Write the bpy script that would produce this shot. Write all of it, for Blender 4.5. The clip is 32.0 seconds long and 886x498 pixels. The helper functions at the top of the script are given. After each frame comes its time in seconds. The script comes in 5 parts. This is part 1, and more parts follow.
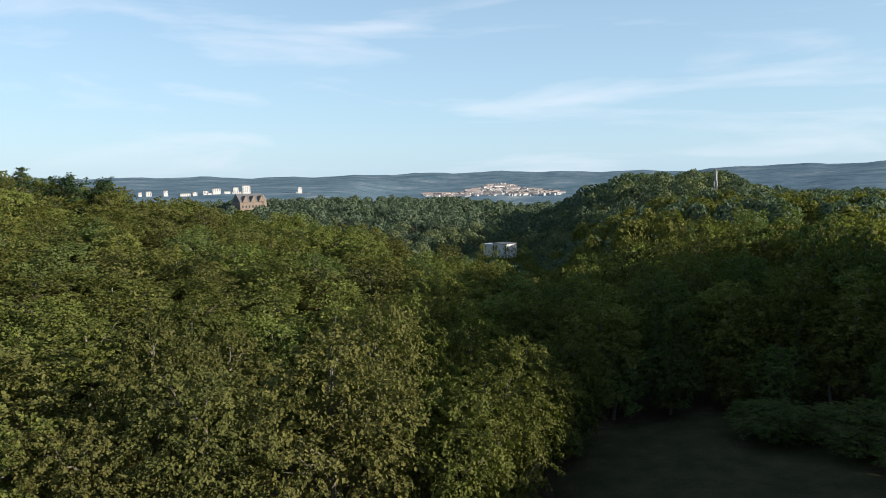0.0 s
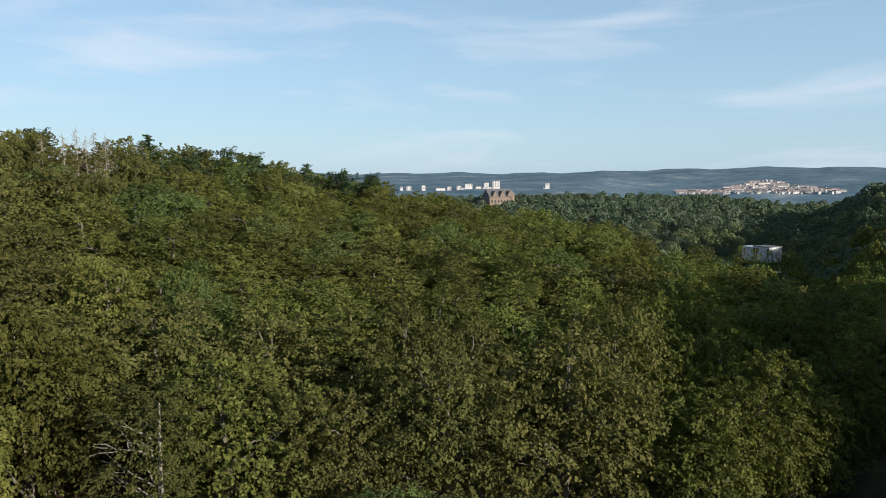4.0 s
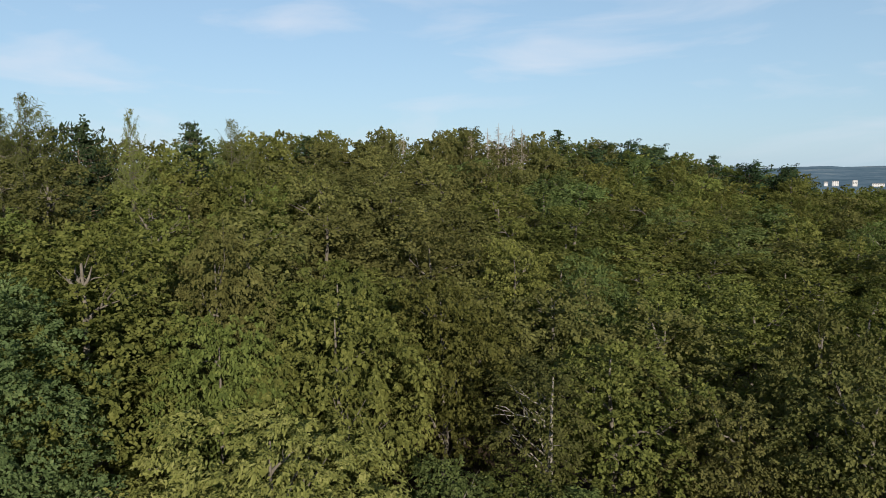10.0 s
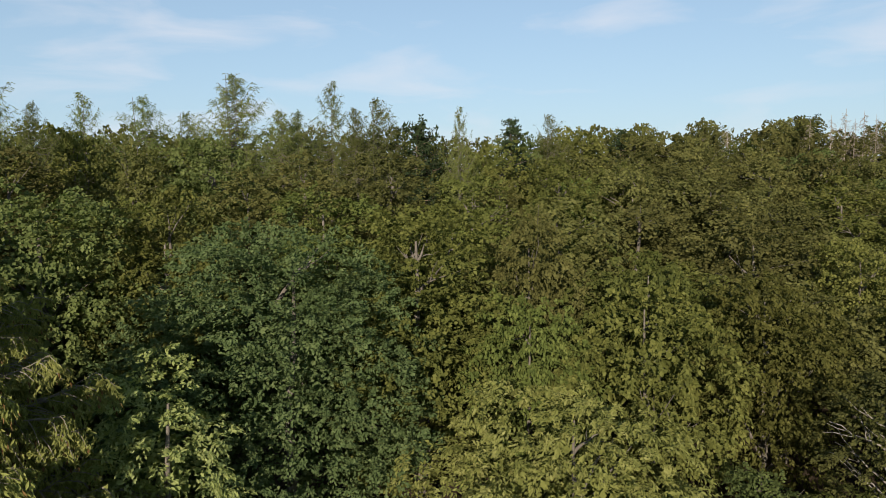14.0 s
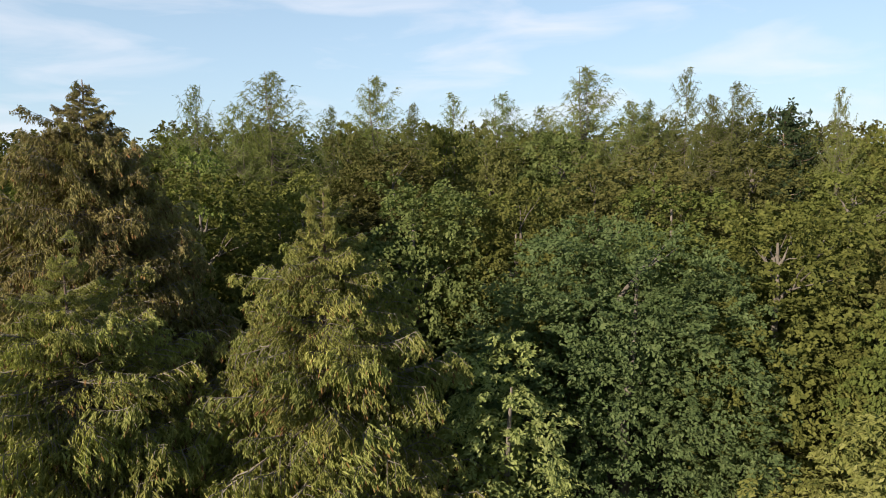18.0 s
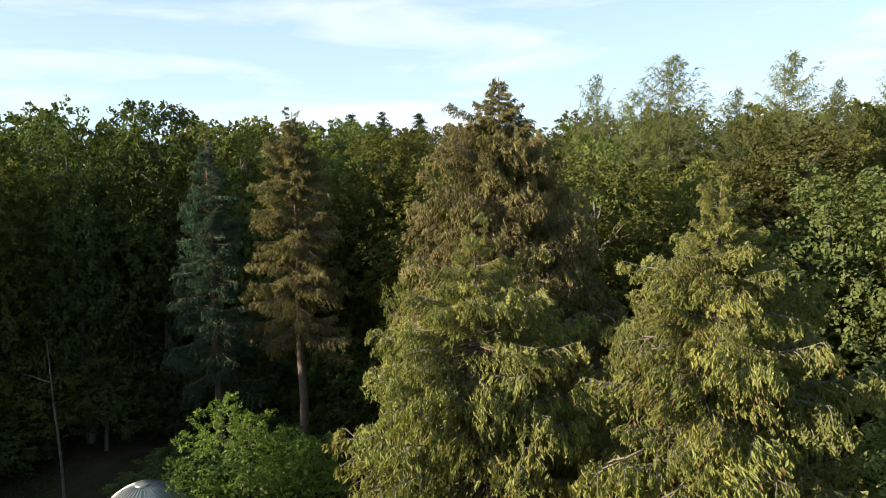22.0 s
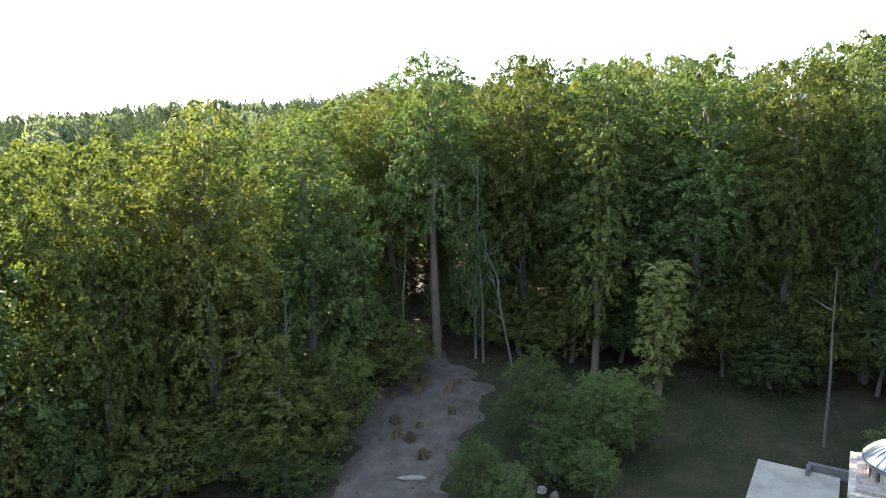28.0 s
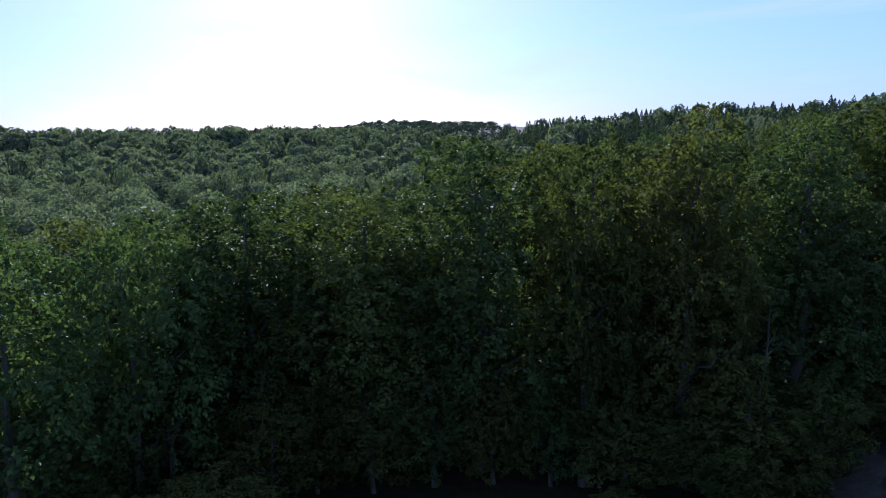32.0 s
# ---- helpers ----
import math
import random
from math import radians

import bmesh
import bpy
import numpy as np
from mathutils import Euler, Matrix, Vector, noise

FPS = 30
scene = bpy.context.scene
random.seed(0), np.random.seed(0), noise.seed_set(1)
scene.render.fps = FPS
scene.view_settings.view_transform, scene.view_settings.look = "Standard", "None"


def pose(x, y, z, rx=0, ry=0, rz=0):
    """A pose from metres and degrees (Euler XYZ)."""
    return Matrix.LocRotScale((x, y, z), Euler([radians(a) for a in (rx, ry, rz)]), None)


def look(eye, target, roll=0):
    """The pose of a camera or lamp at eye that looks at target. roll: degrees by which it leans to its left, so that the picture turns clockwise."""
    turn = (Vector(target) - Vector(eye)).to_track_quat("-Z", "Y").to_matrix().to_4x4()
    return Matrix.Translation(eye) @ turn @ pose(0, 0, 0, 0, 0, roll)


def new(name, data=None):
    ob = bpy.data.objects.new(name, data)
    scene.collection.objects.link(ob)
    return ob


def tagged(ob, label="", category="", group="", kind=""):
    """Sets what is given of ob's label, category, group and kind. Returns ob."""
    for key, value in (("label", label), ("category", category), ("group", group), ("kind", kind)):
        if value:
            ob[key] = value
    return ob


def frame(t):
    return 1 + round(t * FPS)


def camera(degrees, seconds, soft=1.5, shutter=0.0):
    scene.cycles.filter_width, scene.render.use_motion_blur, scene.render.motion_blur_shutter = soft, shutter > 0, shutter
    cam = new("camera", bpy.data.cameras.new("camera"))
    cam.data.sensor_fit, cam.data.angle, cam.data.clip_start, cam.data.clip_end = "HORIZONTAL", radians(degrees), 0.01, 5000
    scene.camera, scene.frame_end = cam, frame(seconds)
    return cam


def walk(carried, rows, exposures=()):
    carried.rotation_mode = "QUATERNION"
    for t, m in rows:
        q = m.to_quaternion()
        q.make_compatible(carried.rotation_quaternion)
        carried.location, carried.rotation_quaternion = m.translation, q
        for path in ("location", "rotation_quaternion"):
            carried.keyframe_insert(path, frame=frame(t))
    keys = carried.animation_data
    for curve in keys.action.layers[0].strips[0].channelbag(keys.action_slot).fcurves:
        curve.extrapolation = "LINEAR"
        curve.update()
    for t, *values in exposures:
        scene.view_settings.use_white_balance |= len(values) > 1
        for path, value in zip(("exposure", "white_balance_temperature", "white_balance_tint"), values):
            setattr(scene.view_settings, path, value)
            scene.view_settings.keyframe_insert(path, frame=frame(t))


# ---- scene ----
cam = camera(64.95, 32.0, soft=0.9)
# seconds, place in metres, then bearing to the left, pitch and roll in degrees
PATH = [
    (0.0, 0.00, -0.00, 23.00, 0.00, -5.89, 0.89),
    (0.5, 0.04, 0.01, 23.06, 2.25, -5.88, 0.86),
    (1.0, 0.02, 0.07, 23.09, 4.58, -5.91, 0.84),
    (1.5, -0.04, 0.00, 23.16, 6.98, -5.93, 0.81),
    (2.0, -0.02, 0.02, 23.14, 9.71, -5.90, 0.81),
    (2.5, 0.01, 0.00, 23.16, 12.51, -5.91, 0.78),
    (3.0, 0.08, -0.02, 23.15, 15.20, -5.94, 0.76),
    (3.5, 0.12, -0.04, 23.10, 17.62, -5.94, 0.73),
    (5.5, 0.47, -0.17, 23.07, 28.46, -6.06, 0.61),
    (6.0, 0.49, -0.18, 23.07, 31.63, -6.10, 0.59),
    (6.5, 0.51, -0.16, 23.11, 34.65, -6.15, 0.62),
    (7.0, 0.43, -0.10, 23.12, 37.10, -6.18, 0.66),
    (7.5, 0.34, -0.01, 23.04, 39.69, -6.15, 0.71),
    (8.0, 0.19, 0.10, 22.99, 42.43, -6.14, 0.75),
    (8.5, 0.13, 0.15, 22.97, 45.20, -6.14, 0.80),
    (9.0, 0.09, 0.25, 22.86, 47.81, -6.08, 0.81),
    (9.5, 0.04, 0.32, 22.74, 50.08, -6.02, 0.80),
    (10.0, -0.02, 0.32, 22.64, 52.19, -5.98, 0.79),
    (10.5, 0.04, 0.34, 22.46, 55.43, -5.88, 0.90),
    (11.0, 0.01, 0.36, 22.30, 58.99, -5.76, 0.94),
    (11.5, -0.03, 0.38, 22.20, 62.44, -5.69, 0.92),
    (12.0, -0.00, 0.31, 22.07, 65.37, -5.62, 0.86),
    (12.5, 0.03, 0.27, 22.04, 68.12, -5.59, 0.85),
    (13.0, 0.07, 0.16, 22.12, 71.18, -5.67, 0.80),
    (13.5, 0.07, 0.15, 22.02, 74.28, -5.67, 0.82),
    (14.0, 0.06, 0.15, 22.00, 77.38, -5.75, 0.86),
    (14.5, 0.06, 0.19, 22.05, 80.32, -5.91, 0.89),
    (16.5, -0.25, 0.10, 22.09, 93.24, -6.02, 0.85),
    (17.0, -0.29, 0.07, 22.17, 97.31, -6.09, 0.82),
    (17.5, -0.31, 0.08, 22.24, 101.35, -6.18, 0.79),
    (18.0, -0.33, 0.08, 22.28, 105.24, -6.25, 0.79),
    (18.5, -0.37, 0.08, 22.27, 109.28, -6.30, 0.83),
    (19.0, -0.38, 0.09, 22.28, 113.34, -6.38, 0.87),
    (19.5, -0.39, 0.10, 22.28, 117.42, -6.46, 0.89),
    (20.0, -0.41, 0.09, 22.26, 121.10, -6.54, 0.92),
    (20.5, -0.41, 0.11, 22.27, 124.52, -6.63, 0.98),
    (21.0, -0.42, 0.10, 22.29, 128.48, -6.72, 0.98),
    (21.5, -0.45, 0.08, 22.29, 132.67, -6.74, 0.95),
    (22.0, -0.46, 0.09, 22.33, 136.86, -6.86, 0.94),
    (22.5, -0.43, 0.11, 22.38, 140.98, -6.99, 0.98),
    (23.0, -0.41, 0.11, 22.40, 145.27, -7.08, 1.03),
    (23.5, -0.41, 0.07, 22.39, 149.71, -7.17, 1.01),
    (24.0, -0.35, 0.05, 22.35, 154.23, -7.20, 1.02),
    (24.5, -0.36, 0.05, 22.33, 158.92, -7.21, 0.85),
    (25.0, -0.36, 0.05, 22.33, 163.54, -7.28, 0.90),
    (25.5, -0.36, 0.05, 22.25, 168.39, -8.50, 0.94),
    (27.5, -0.36, 0.05, 22.00, 191.54, -14.61, 0.84),
    (28.0, -0.36, 0.05, 22.00, 197.18, -11.24, 0.72),
    (28.5, -0.36, 0.05, 22.00, 202.84, -6.85, 0.72),
    (29.0, -0.36, 0.05, 22.00, 208.46, -5.22, 0.78),
    (29.5, -0.36, 0.05, 22.00, 214.04, -8.40, 0.78),
    (30.0, -0.36, 0.05, 22.00, 219.37, -8.53, 0.83),
    (30.5, -0.36, 0.05, 22.00, 224.21, -8.58, 0.89),
    (31.0, -0.36, 0.05, 22.00, 228.95, -8.99, 0.93),
    (31.5, -0.36, 0.05, 22.00, 232.97, -9.53, 0.84),
    (32.0, -0.36, 0.05, 22.00, 236.32, -10.34, 0.84),
]
EXPOSURES = [(0, 1.0, 6400, 12), (6, 0.70, 6300, 12), (13, 0.68, 6500, 14), (17, 0.95, 6800, 16), (20, 1.22, 6800, 18), (22, 1.46, 6850, 17), (25.5, 1.68, 6850, 15), (27.5, 3.75, 6500, 23), (28, 3.3, 6350, 24), (28.6, 1.65, 5750, 28), (30, 1.1, 5250, 36), (32, 0.75, 4800, 32)]
walk(cam, [(t, pose(x, y, z, 90 + p, r, a)) for t, x, y, z, a, p, r in PATH], EXPOSURES)

SUN_AZ, SUN_EL = 248.0, 17.0     # degrees, counted to the left of the first view


# ---- world and sun ----
def sky_world():
    world = bpy.data.worlds.new("sky")
    scene.world = world
    world.use_nodes = True
    nt = world.node_tree
    nt.nodes.clear()
    N, L = nt.nodes.new, nt.links.new
    out, bg, sky = N("ShaderNodeOutputWorld"), N("ShaderNodeBackground"), N("ShaderNodeTexSky")
    sky.sky_type = "NISHITA"
    sky.sun_disc = False
    sky.sun_elevation = radians(SUN_EL)
    sky.sun_rotation = radians(-SUN_AZ)
    sky.altitude, sky.air_density, sky.dust_density, sky.ozone_density = 300, 1.0, 0.55, 2.0
    co, mp, nz, rp = N("ShaderNodeTexCoord"), N("ShaderNodeMapping"), N("ShaderNodeTexNoise"), N("ShaderNodeValToRGB")
    mp.inputs["Scale"].default_value = (1.6, 2.6, 11.0)
    mp.inputs["Rotation"].default_value = (0.1, 0.06, 0.5)
    nz.inputs["Scale"].default_value, nz.inputs["Detail"].default_value = 1.6, 7
    nz.inputs["Roughness"].default_value, nz.inputs["Distortion"].default_value = 0.52, 0.5
    rp.color_ramp.elements[0].position, rp.color_ramp.elements[1].position = 0.5, 0.78
    rp.color_ramp.elements[1].color = (0.6, 0.6, 0.6, 1)
    mix, gain = N("ShaderNodeMix"), N("ShaderNodeMix")
    mix.data_type = gain.data_type = "RGBA"
    # thin high haze, thickest low down
    sep, thin = N("ShaderNodeSeparateXYZ"), N("ShaderNodeMapRange")
    thin.inputs["From Min"].default_value, thin.inputs["From Max"].default_value = 0.0, 0.36
    thin.inputs["To Min"].default_value, thin.inputs["To Max"].default_value = 0.75, 0.35
    L(co.outputs["Generated"], sep.inputs[0])
    L(sep.outputs["Z"], thin.inputs["Value"])
    L(thin.outputs[0], gain.inputs["Factor"])
    gain.inputs[7].default_value = (3.35, 5.0, 6.3, 1)
    L(co.outputs["Generated"], mp.inputs["Vector"])
    L(mp.outputs["Vector"], nz.inputs["Vector"])
    L(nz.outputs["Fac"], rp.inputs["Fac"])
    L(rp.outputs["Color"], mix.inputs["Factor"])
    L(sky.outputs["Color"], gain.inputs[6])
    L(gain.outputs[2], mix.inputs[6])
    mix.inputs[7].default_value = (6.2, 6.5, 6.9, 1)
    L(mix.outputs[2], bg.inputs["Color"])
    bg.inputs["Strength"].default_value = 0.078
    L(bg.outputs["Background"], out.inputs["Surface"])


def around(az, dist, z=0.0):
    """A place by its bearing to the left of the first view and its distance."""
    return Vector((-dist * math.sin(radians(az)), dist * math.cos(radians(az)), z))


sky_world()
sun = new("sun", bpy.data.lights.new("sun", "SUN"))
sun.data.energy, sun.data.angle, sun.data.color = 5.0, radians(0.55), (1.0, 0.9, 0.74)
sun.matrix_world = look(around(SUN_AZ, math.cos(radians(SUN_EL)), math.sin(radians(SUN_EL))) * 500, (0, 0, 0))


# ---- materials ----
def material(name):
    mat = bpy.data.materials.new(name)
    mat.use_nodes = True
    mat.node_tree.nodes.clear()
    return mat, mat.node_tree.nodes.new, mat.node_tree.links.new


def ramp(N, colours):
    node = N("ShaderNodeValToRGB")
    r = node.color_ramp
    while len(r.elements) < len(colours):
        r.elements.new(0.5)
    for e, (p, c) in zip(r.elements, colours):
        e.position, e.color = p, (*c, 1)
    return node


def leaf_material(name, dark, mid, light, through_light=0.3, hue=0.016, gloss=0.65):
    """Foliage: colour leaf by leaf, a broad change over the tree, and one shift a tree."""
    mat, N, L = material(name)
    out, geo, info = N("ShaderNodeOutputMaterial"), N("ShaderNodeNewGeometry"), N("ShaderNodeObjectInfo")
    cr = ramp(N, [(0.0, dark), (0.5, mid), (0.86, light), (1.0, light)])
    co, nz, add = N("ShaderNodeTexCoord"), N("ShaderNodeTexNoise"), N("ShaderNodeMath")
    nz.inputs["Scale"].default_value, nz.inputs["Detail"].default_value = 0.8, 4
    L(co.outputs["Object"], nz.inputs["Vector"])
    mul = N("ShaderNodeMath"); mul.operation = "MULTIPLY"; mul.inputs[1].default_value = 0.3
    L(geo.outputs["Random Per Island"], mul.inputs[0])
    L(mul.outputs[0], add.inputs[0])
    mul2 = N("ShaderNodeMath"); mul2.operation = "MULTIPLY_ADD"
    mul2.inputs[1].default_value, mul2.inputs[2].default_value = 0.75, -0.03
    L(nz.outputs["Fac"], mul2.inputs[0])
    L(mul2.outputs[0], add.inputs[1])
    L(add.outputs[0], cr.inputs["Fac"])
    hs = N("ShaderNodeHueSaturation")
    mr = N("ShaderNodeMapRange")
    mr.inputs["To Min"].default_value, mr.inputs["To Max"].default_value = 0.5 - hue, 0.5 + hue
    L(info.outputs["Random"], mr.inputs["Value"])
    L(mr.outputs[0], hs.inputs["Hue"])
    mv = N("ShaderNodeMapRange")
    mv.inputs["From Min"].default_value, mv.inputs["From Max"].default_value = 0.0, 1.0
    mv.inputs["To Min"].default_value, mv.inputs["To Max"].default_value = 0.74, 1.28
    fr = N("ShaderNodeMath"); fr.operation = "FRACT"
    m7 = N("ShaderNodeMath"); m7.operation = "MULTIPLY"; m7.inputs[1].default_value = 7.31
    L(info.outputs["Random"], m7.inputs[0]); L(m7.outputs[0], fr.inputs[0]); L(fr.outputs[0], mv.inputs["Value"])
    L(mv.outputs[0], hs.inputs["Value"])
    L(cr.outputs["Color"], hs.inputs["Color"])
    bs, tr, ad = N("ShaderNodeBsdfPrincipled"), N("ShaderNodeBsdfTranslucent"), N("ShaderNodeMixShader")
    bs.inputs["Roughness"].default_value = gloss
    bs.inputs["Specular IOR Level"].default_value = 0.035
    L(hs.outputs["Color"], bs.inputs["Base Color"])
    warm = N("ShaderNodeMix"); warm.data_type = "RGBA"; warm.blend_type = "MULTIPLY"
    warm.inputs["Factor"].default_value = 1.0
    warm.inputs[7].default_value = (1.3, 1.5, 0.6, 1)
    L(hs.outputs["Color"], warm.inputs[6])
    L(warm.outputs[2], tr.inputs["Color"])
    ad.inputs["Fac"].default_value = through_light
    L(bs.outputs[0], ad.inputs[1]); L(tr.outputs[0], ad.inputs[2])
    L(ad.outputs[0], out.inputs["Surface"])
    return mat


def surface(name, colours, scale=1.0, detail=8, rough=0.85, bump=0.3, bump_scale=6.0, stretch=(1, 1, 1), metal=0.0, per_piece=0.0, spec=0.4):
    """A general procedural surface: broad stains, fine grain, fine relief, and a shade a piece."""
    mat, N, L = material(name)
    out, bs, co, mp = N("ShaderNodeOutputMaterial"), N("ShaderNodeBsdfPrincipled"), N("ShaderNodeTexCoord"), N("ShaderNodeMapping")
    mp.inputs["Scale"].default_value = stretch
    L(co.outputs["Object"], mp.inputs["Vector"])
    n1, n2, add, cr = N("ShaderNodeTexNoise"), N("ShaderNodeTexNoise"), N("ShaderNodeMix"), ramp(N, colours)
    n1.inputs["Scale"].default_value, n1.inputs["Detail"].default_value = scale, detail
    n2.inputs["Scale"].default_value, n2.inputs["Detail"].default_value = scale * bump_scale, detail
    for n in (n1, n2):
        n.inputs["Roughness"].default_value = 0.62
        L(mp.outputs["Vector"], n.inputs["Vector"])
    add.inputs["Factor"].default_value = 0.4
    L(n1.outputs["Fac"], add.inputs[2]); L(n2.outputs["Fac"], add.inputs[3])
    L(add.outputs[0], cr.inputs["Fac"])
    last = cr.outputs["Color"]
    if per_piece:
        info, mr, hs = N("ShaderNodeObjectInfo"), N("ShaderNodeMapRange"), N("ShaderNodeHueSaturation")
        mr.inputs["To Min"].default_value, mr.inputs["To Max"].default_value = 1 - per_piece, 1 + per_piece
        L(info.outputs["Random"], mr.inputs["Value"]); L(mr.outputs[0], hs.inputs["Value"])
        L(last, hs.inputs["Color"])
        last = hs.outputs["Color"]
    L(last, bs.inputs["Base Color"])
    bs.inputs["Roughness"].default_value, bs.inputs["Metallic"].default_value = rough, metal
    bs.inputs["Specular IOR Level"].default_value = spec
    bp = N("ShaderNodeBump")
    bp.inputs["Strength"].default_value, bp.inputs["Distance"].default_value = bump, 0.05
    L(n2.outputs["Fac"], bp.inputs["Height"]); L(bp.outputs[0], bs.inputs["Normal"])
    L(bs.outputs[0], out.inputs["Surface"])
    return mat


BEECH = leaf_material("beech_leaves", (0.028, 0.035, 0.011), (0.085, 0.094, 0.025), (0.164, 0.167, 0.050), 0.32)
OLIVE = leaf_material("olive_leaves", (0.028, 0.031, 0.011), (0.081, 0.083, 0.027), (0.144, 0.139, 0.048), hue=0.01)
DEEP = leaf_material("deep_green_leaves", (0.026, 0.039, 0.015), (0.070, 0.094, 0.030), (0.138, 0.164, 0.059), 0.3, hue=0.012, gloss=0.6)
CHESTNUT_LEAF = leaf_material("chestnut_leaves", (0.028, 0.044, 0.018), (0.074, 0.103, 0.039), (0.152, 0.182, 0.077), hue=0.01, gloss=0.55)
LIME = leaf_material("yellow_green_leaves", (0.078, 0.097, 0.026), (0.184, 0.204, 0.059), (0.304, 0.308, 0.120), hue=0.01)
FRESH = leaf_material("fresh_green_leaves", (0.029, 0.042, 0.012), (0.083, 0.103, 0.027), (0.152, 0.166, 0.046), 0.24, hue=0.012)
ASH = leaf_material("pale_green_leaves", (0.082, 0.108, 0.033), (0.2, 0.235, 0.078), (0.34, 0.365, 0.155), hue=0.01)
MAPLE = leaf_material("maple_leaves", (0.043, 0.078, 0.017), (0.108, 0.166, 0.039), (0.186, 0.248, 0.078), 0.34, hue=0.01)
BROWN_NEEDLE = leaf_material("brownish_needles", (0.046, 0.044, 0.02), (0.142, 0.126, 0.05), (0.262, 0.224, 0.105), 0.24, 0.012)
NEEDLE = leaf_material("spruce_needles", (0.056, 0.062, 0.021), (0.163, 0.172, 0.05), (0.305, 0.295, 0.105), 0.3, 0.012)
BLUE_NEEDLE = leaf_material("blue_green_needles", (0.02, 0.04, 0.024), (0.04, 0.075, 0.045), (0.07, 0.11, 0.07), 0.15, 0.01)
DARK_NEEDLE = leaf_material("dark_needles", (0.012, 0.022, 0.010), (0.025, 0.042, 0.018), (0.045, 0.062, 0.026), 0.12, 0.015)
LARCH = leaf_material("larch_needles", (0.06, 0.08, 0.025), (0.11, 0.13, 0.045), (0.17, 0.18, 0.07), 0.35, 0.015)
# greyed, bluish green: haze over the west hill put into the leaf colour
WEST_WOODS = leaf_material("haze_tinted_hill_woods", (0.048, 0.06, 0.04), (0.1, 0.115, 0.076), (0.16, 0.17, 0.11), 0.36, 0.0)
CONE = leaf_material("hanging_cones", (0.06, 0.035, 0.015), (0.11, 0.065, 0.025), (0.16, 0.10, 0.045), 0.0, 0.01)
BARK = surface("grey_bark", [(0.3, (0.05, 0.043, 0.034)), (0.5, (0.1, 0.088, 0.07)), (0.72, (0.2, 0.18, 0.15))], 2.0, stretch=(1, 1, 0.25), bump=0.6)
BROWN_BARK = surface("brown_bark", [(0.3, (0.06, 0.042, 0.03)), (0.5, (0.12, 0.085, 0.06)), (0.72, (0.2, 0.15, 0.11))], 2.5, stretch=(1, 1, 0.3), bump=0.7)
PALE_BARK = surface("pale_birch_bark", [(0.3, (0.1, 0.09, 0.072)), (0.5, (0.165, 0.15, 0.125)), (0.72, (0.25, 0.23, 0.2))], 3.0, stretch=(1, 1, 0.5), bump=0.4)
DEAD_WOOD = surface("bleached_dead_wood", [(0.3, (0.13, 0.11, 0.085)), (0.5, (0.22, 0.19, 0.15)), (0.72, (0.34, 0.3, 0.25))], 3.0, bump=0.4)
WOODS = leaf_material("far_woods", (0.045, 0.058, 0.032), (0.085, 0.1, 0.05), (0.13, 0.145, 0.075), 0.2, 0.0)
# lighter and cooler than near leaves: air haze mixed into this colour
WOODS_HAZY = leaf_material("far_haze_tinted_woods", (0.03, 0.044, 0.032), (0.058, 0.078, 0.053), (0.095, 0.116, 0.076), 0.25, 0.0)


# ---- mesh tools ----
def mesh_from(name, verts, faces, mats, smooth=False, index=None):
    """A mesh from arrays: verts (n, 3), faces a list of equal-length index rows."""
    me = bpy.data.meshes.new(name)
    verts, faces = np.asarray(verts, np.float32), np.asarray(faces, np.int32)
    k = faces.shape[1]
    me.vertices.add(len(verts))
    me.vertices.foreach_set("co", verts.ravel())
    me.loops.add(faces.size)
    me.loops.foreach_set("vertex_index", faces.ravel())
    me.polygons.add(len(faces))
    me.polygons.foreach_set("loop_start", np.arange(0, faces.size, k, dtype=np.int32))
    for m in mats:
        me.materials.append(m)
    if index is not None:
        me.polygons.foreach_set("material_index", np.asarray(index, np.int32))
    me.polygons.foreach_set("use_smooth", np.full(len(faces), smooth))
    me.update(calc_edges=True)
    return me


def part(name, me, parent, label=""):
    """Links a mesh (or a bmesh made into one) as one part under a thing or a part."""
    ob = new(name, me)
    ob.parent = parent
    return tagged(ob, label) if label else ob


def unit(v):
    return v / np.maximum(np.linalg.norm(v, axis=1, keepdims=True), 1e-9)


def leaves(rng, centres, facing, size, slim=0.62, hang=0.0):
    """Folded kite leaves at the centres, facing roughly as given; hang 0..1 lets their tips droop."""
    n = len(centres)
    nrm = unit(facing)
    t = unit(np.cross(nrm, rng.normal(size=(n, 3))))
    if hang:
        t = unit(t * (1 - hang) + np.array([0, 0, -1.0]) * hang)
    b = unit(np.cross(nrm, t))
    nrm = np.cross(t, b)
    s = np.asarray(size).reshape(-1, 1) * np.ones((n, 1))
    w = s * slim * 0.5
    v = np.stack([centres - t * s * 0.5, centres + b * w + nrm * w * 0.35, centres + t * s * 0.5, centres - b * w + nrm * w * 0.35], 1)
    return v.reshape(-1, 3), np.arange(4 * n).reshape(-1, 4)


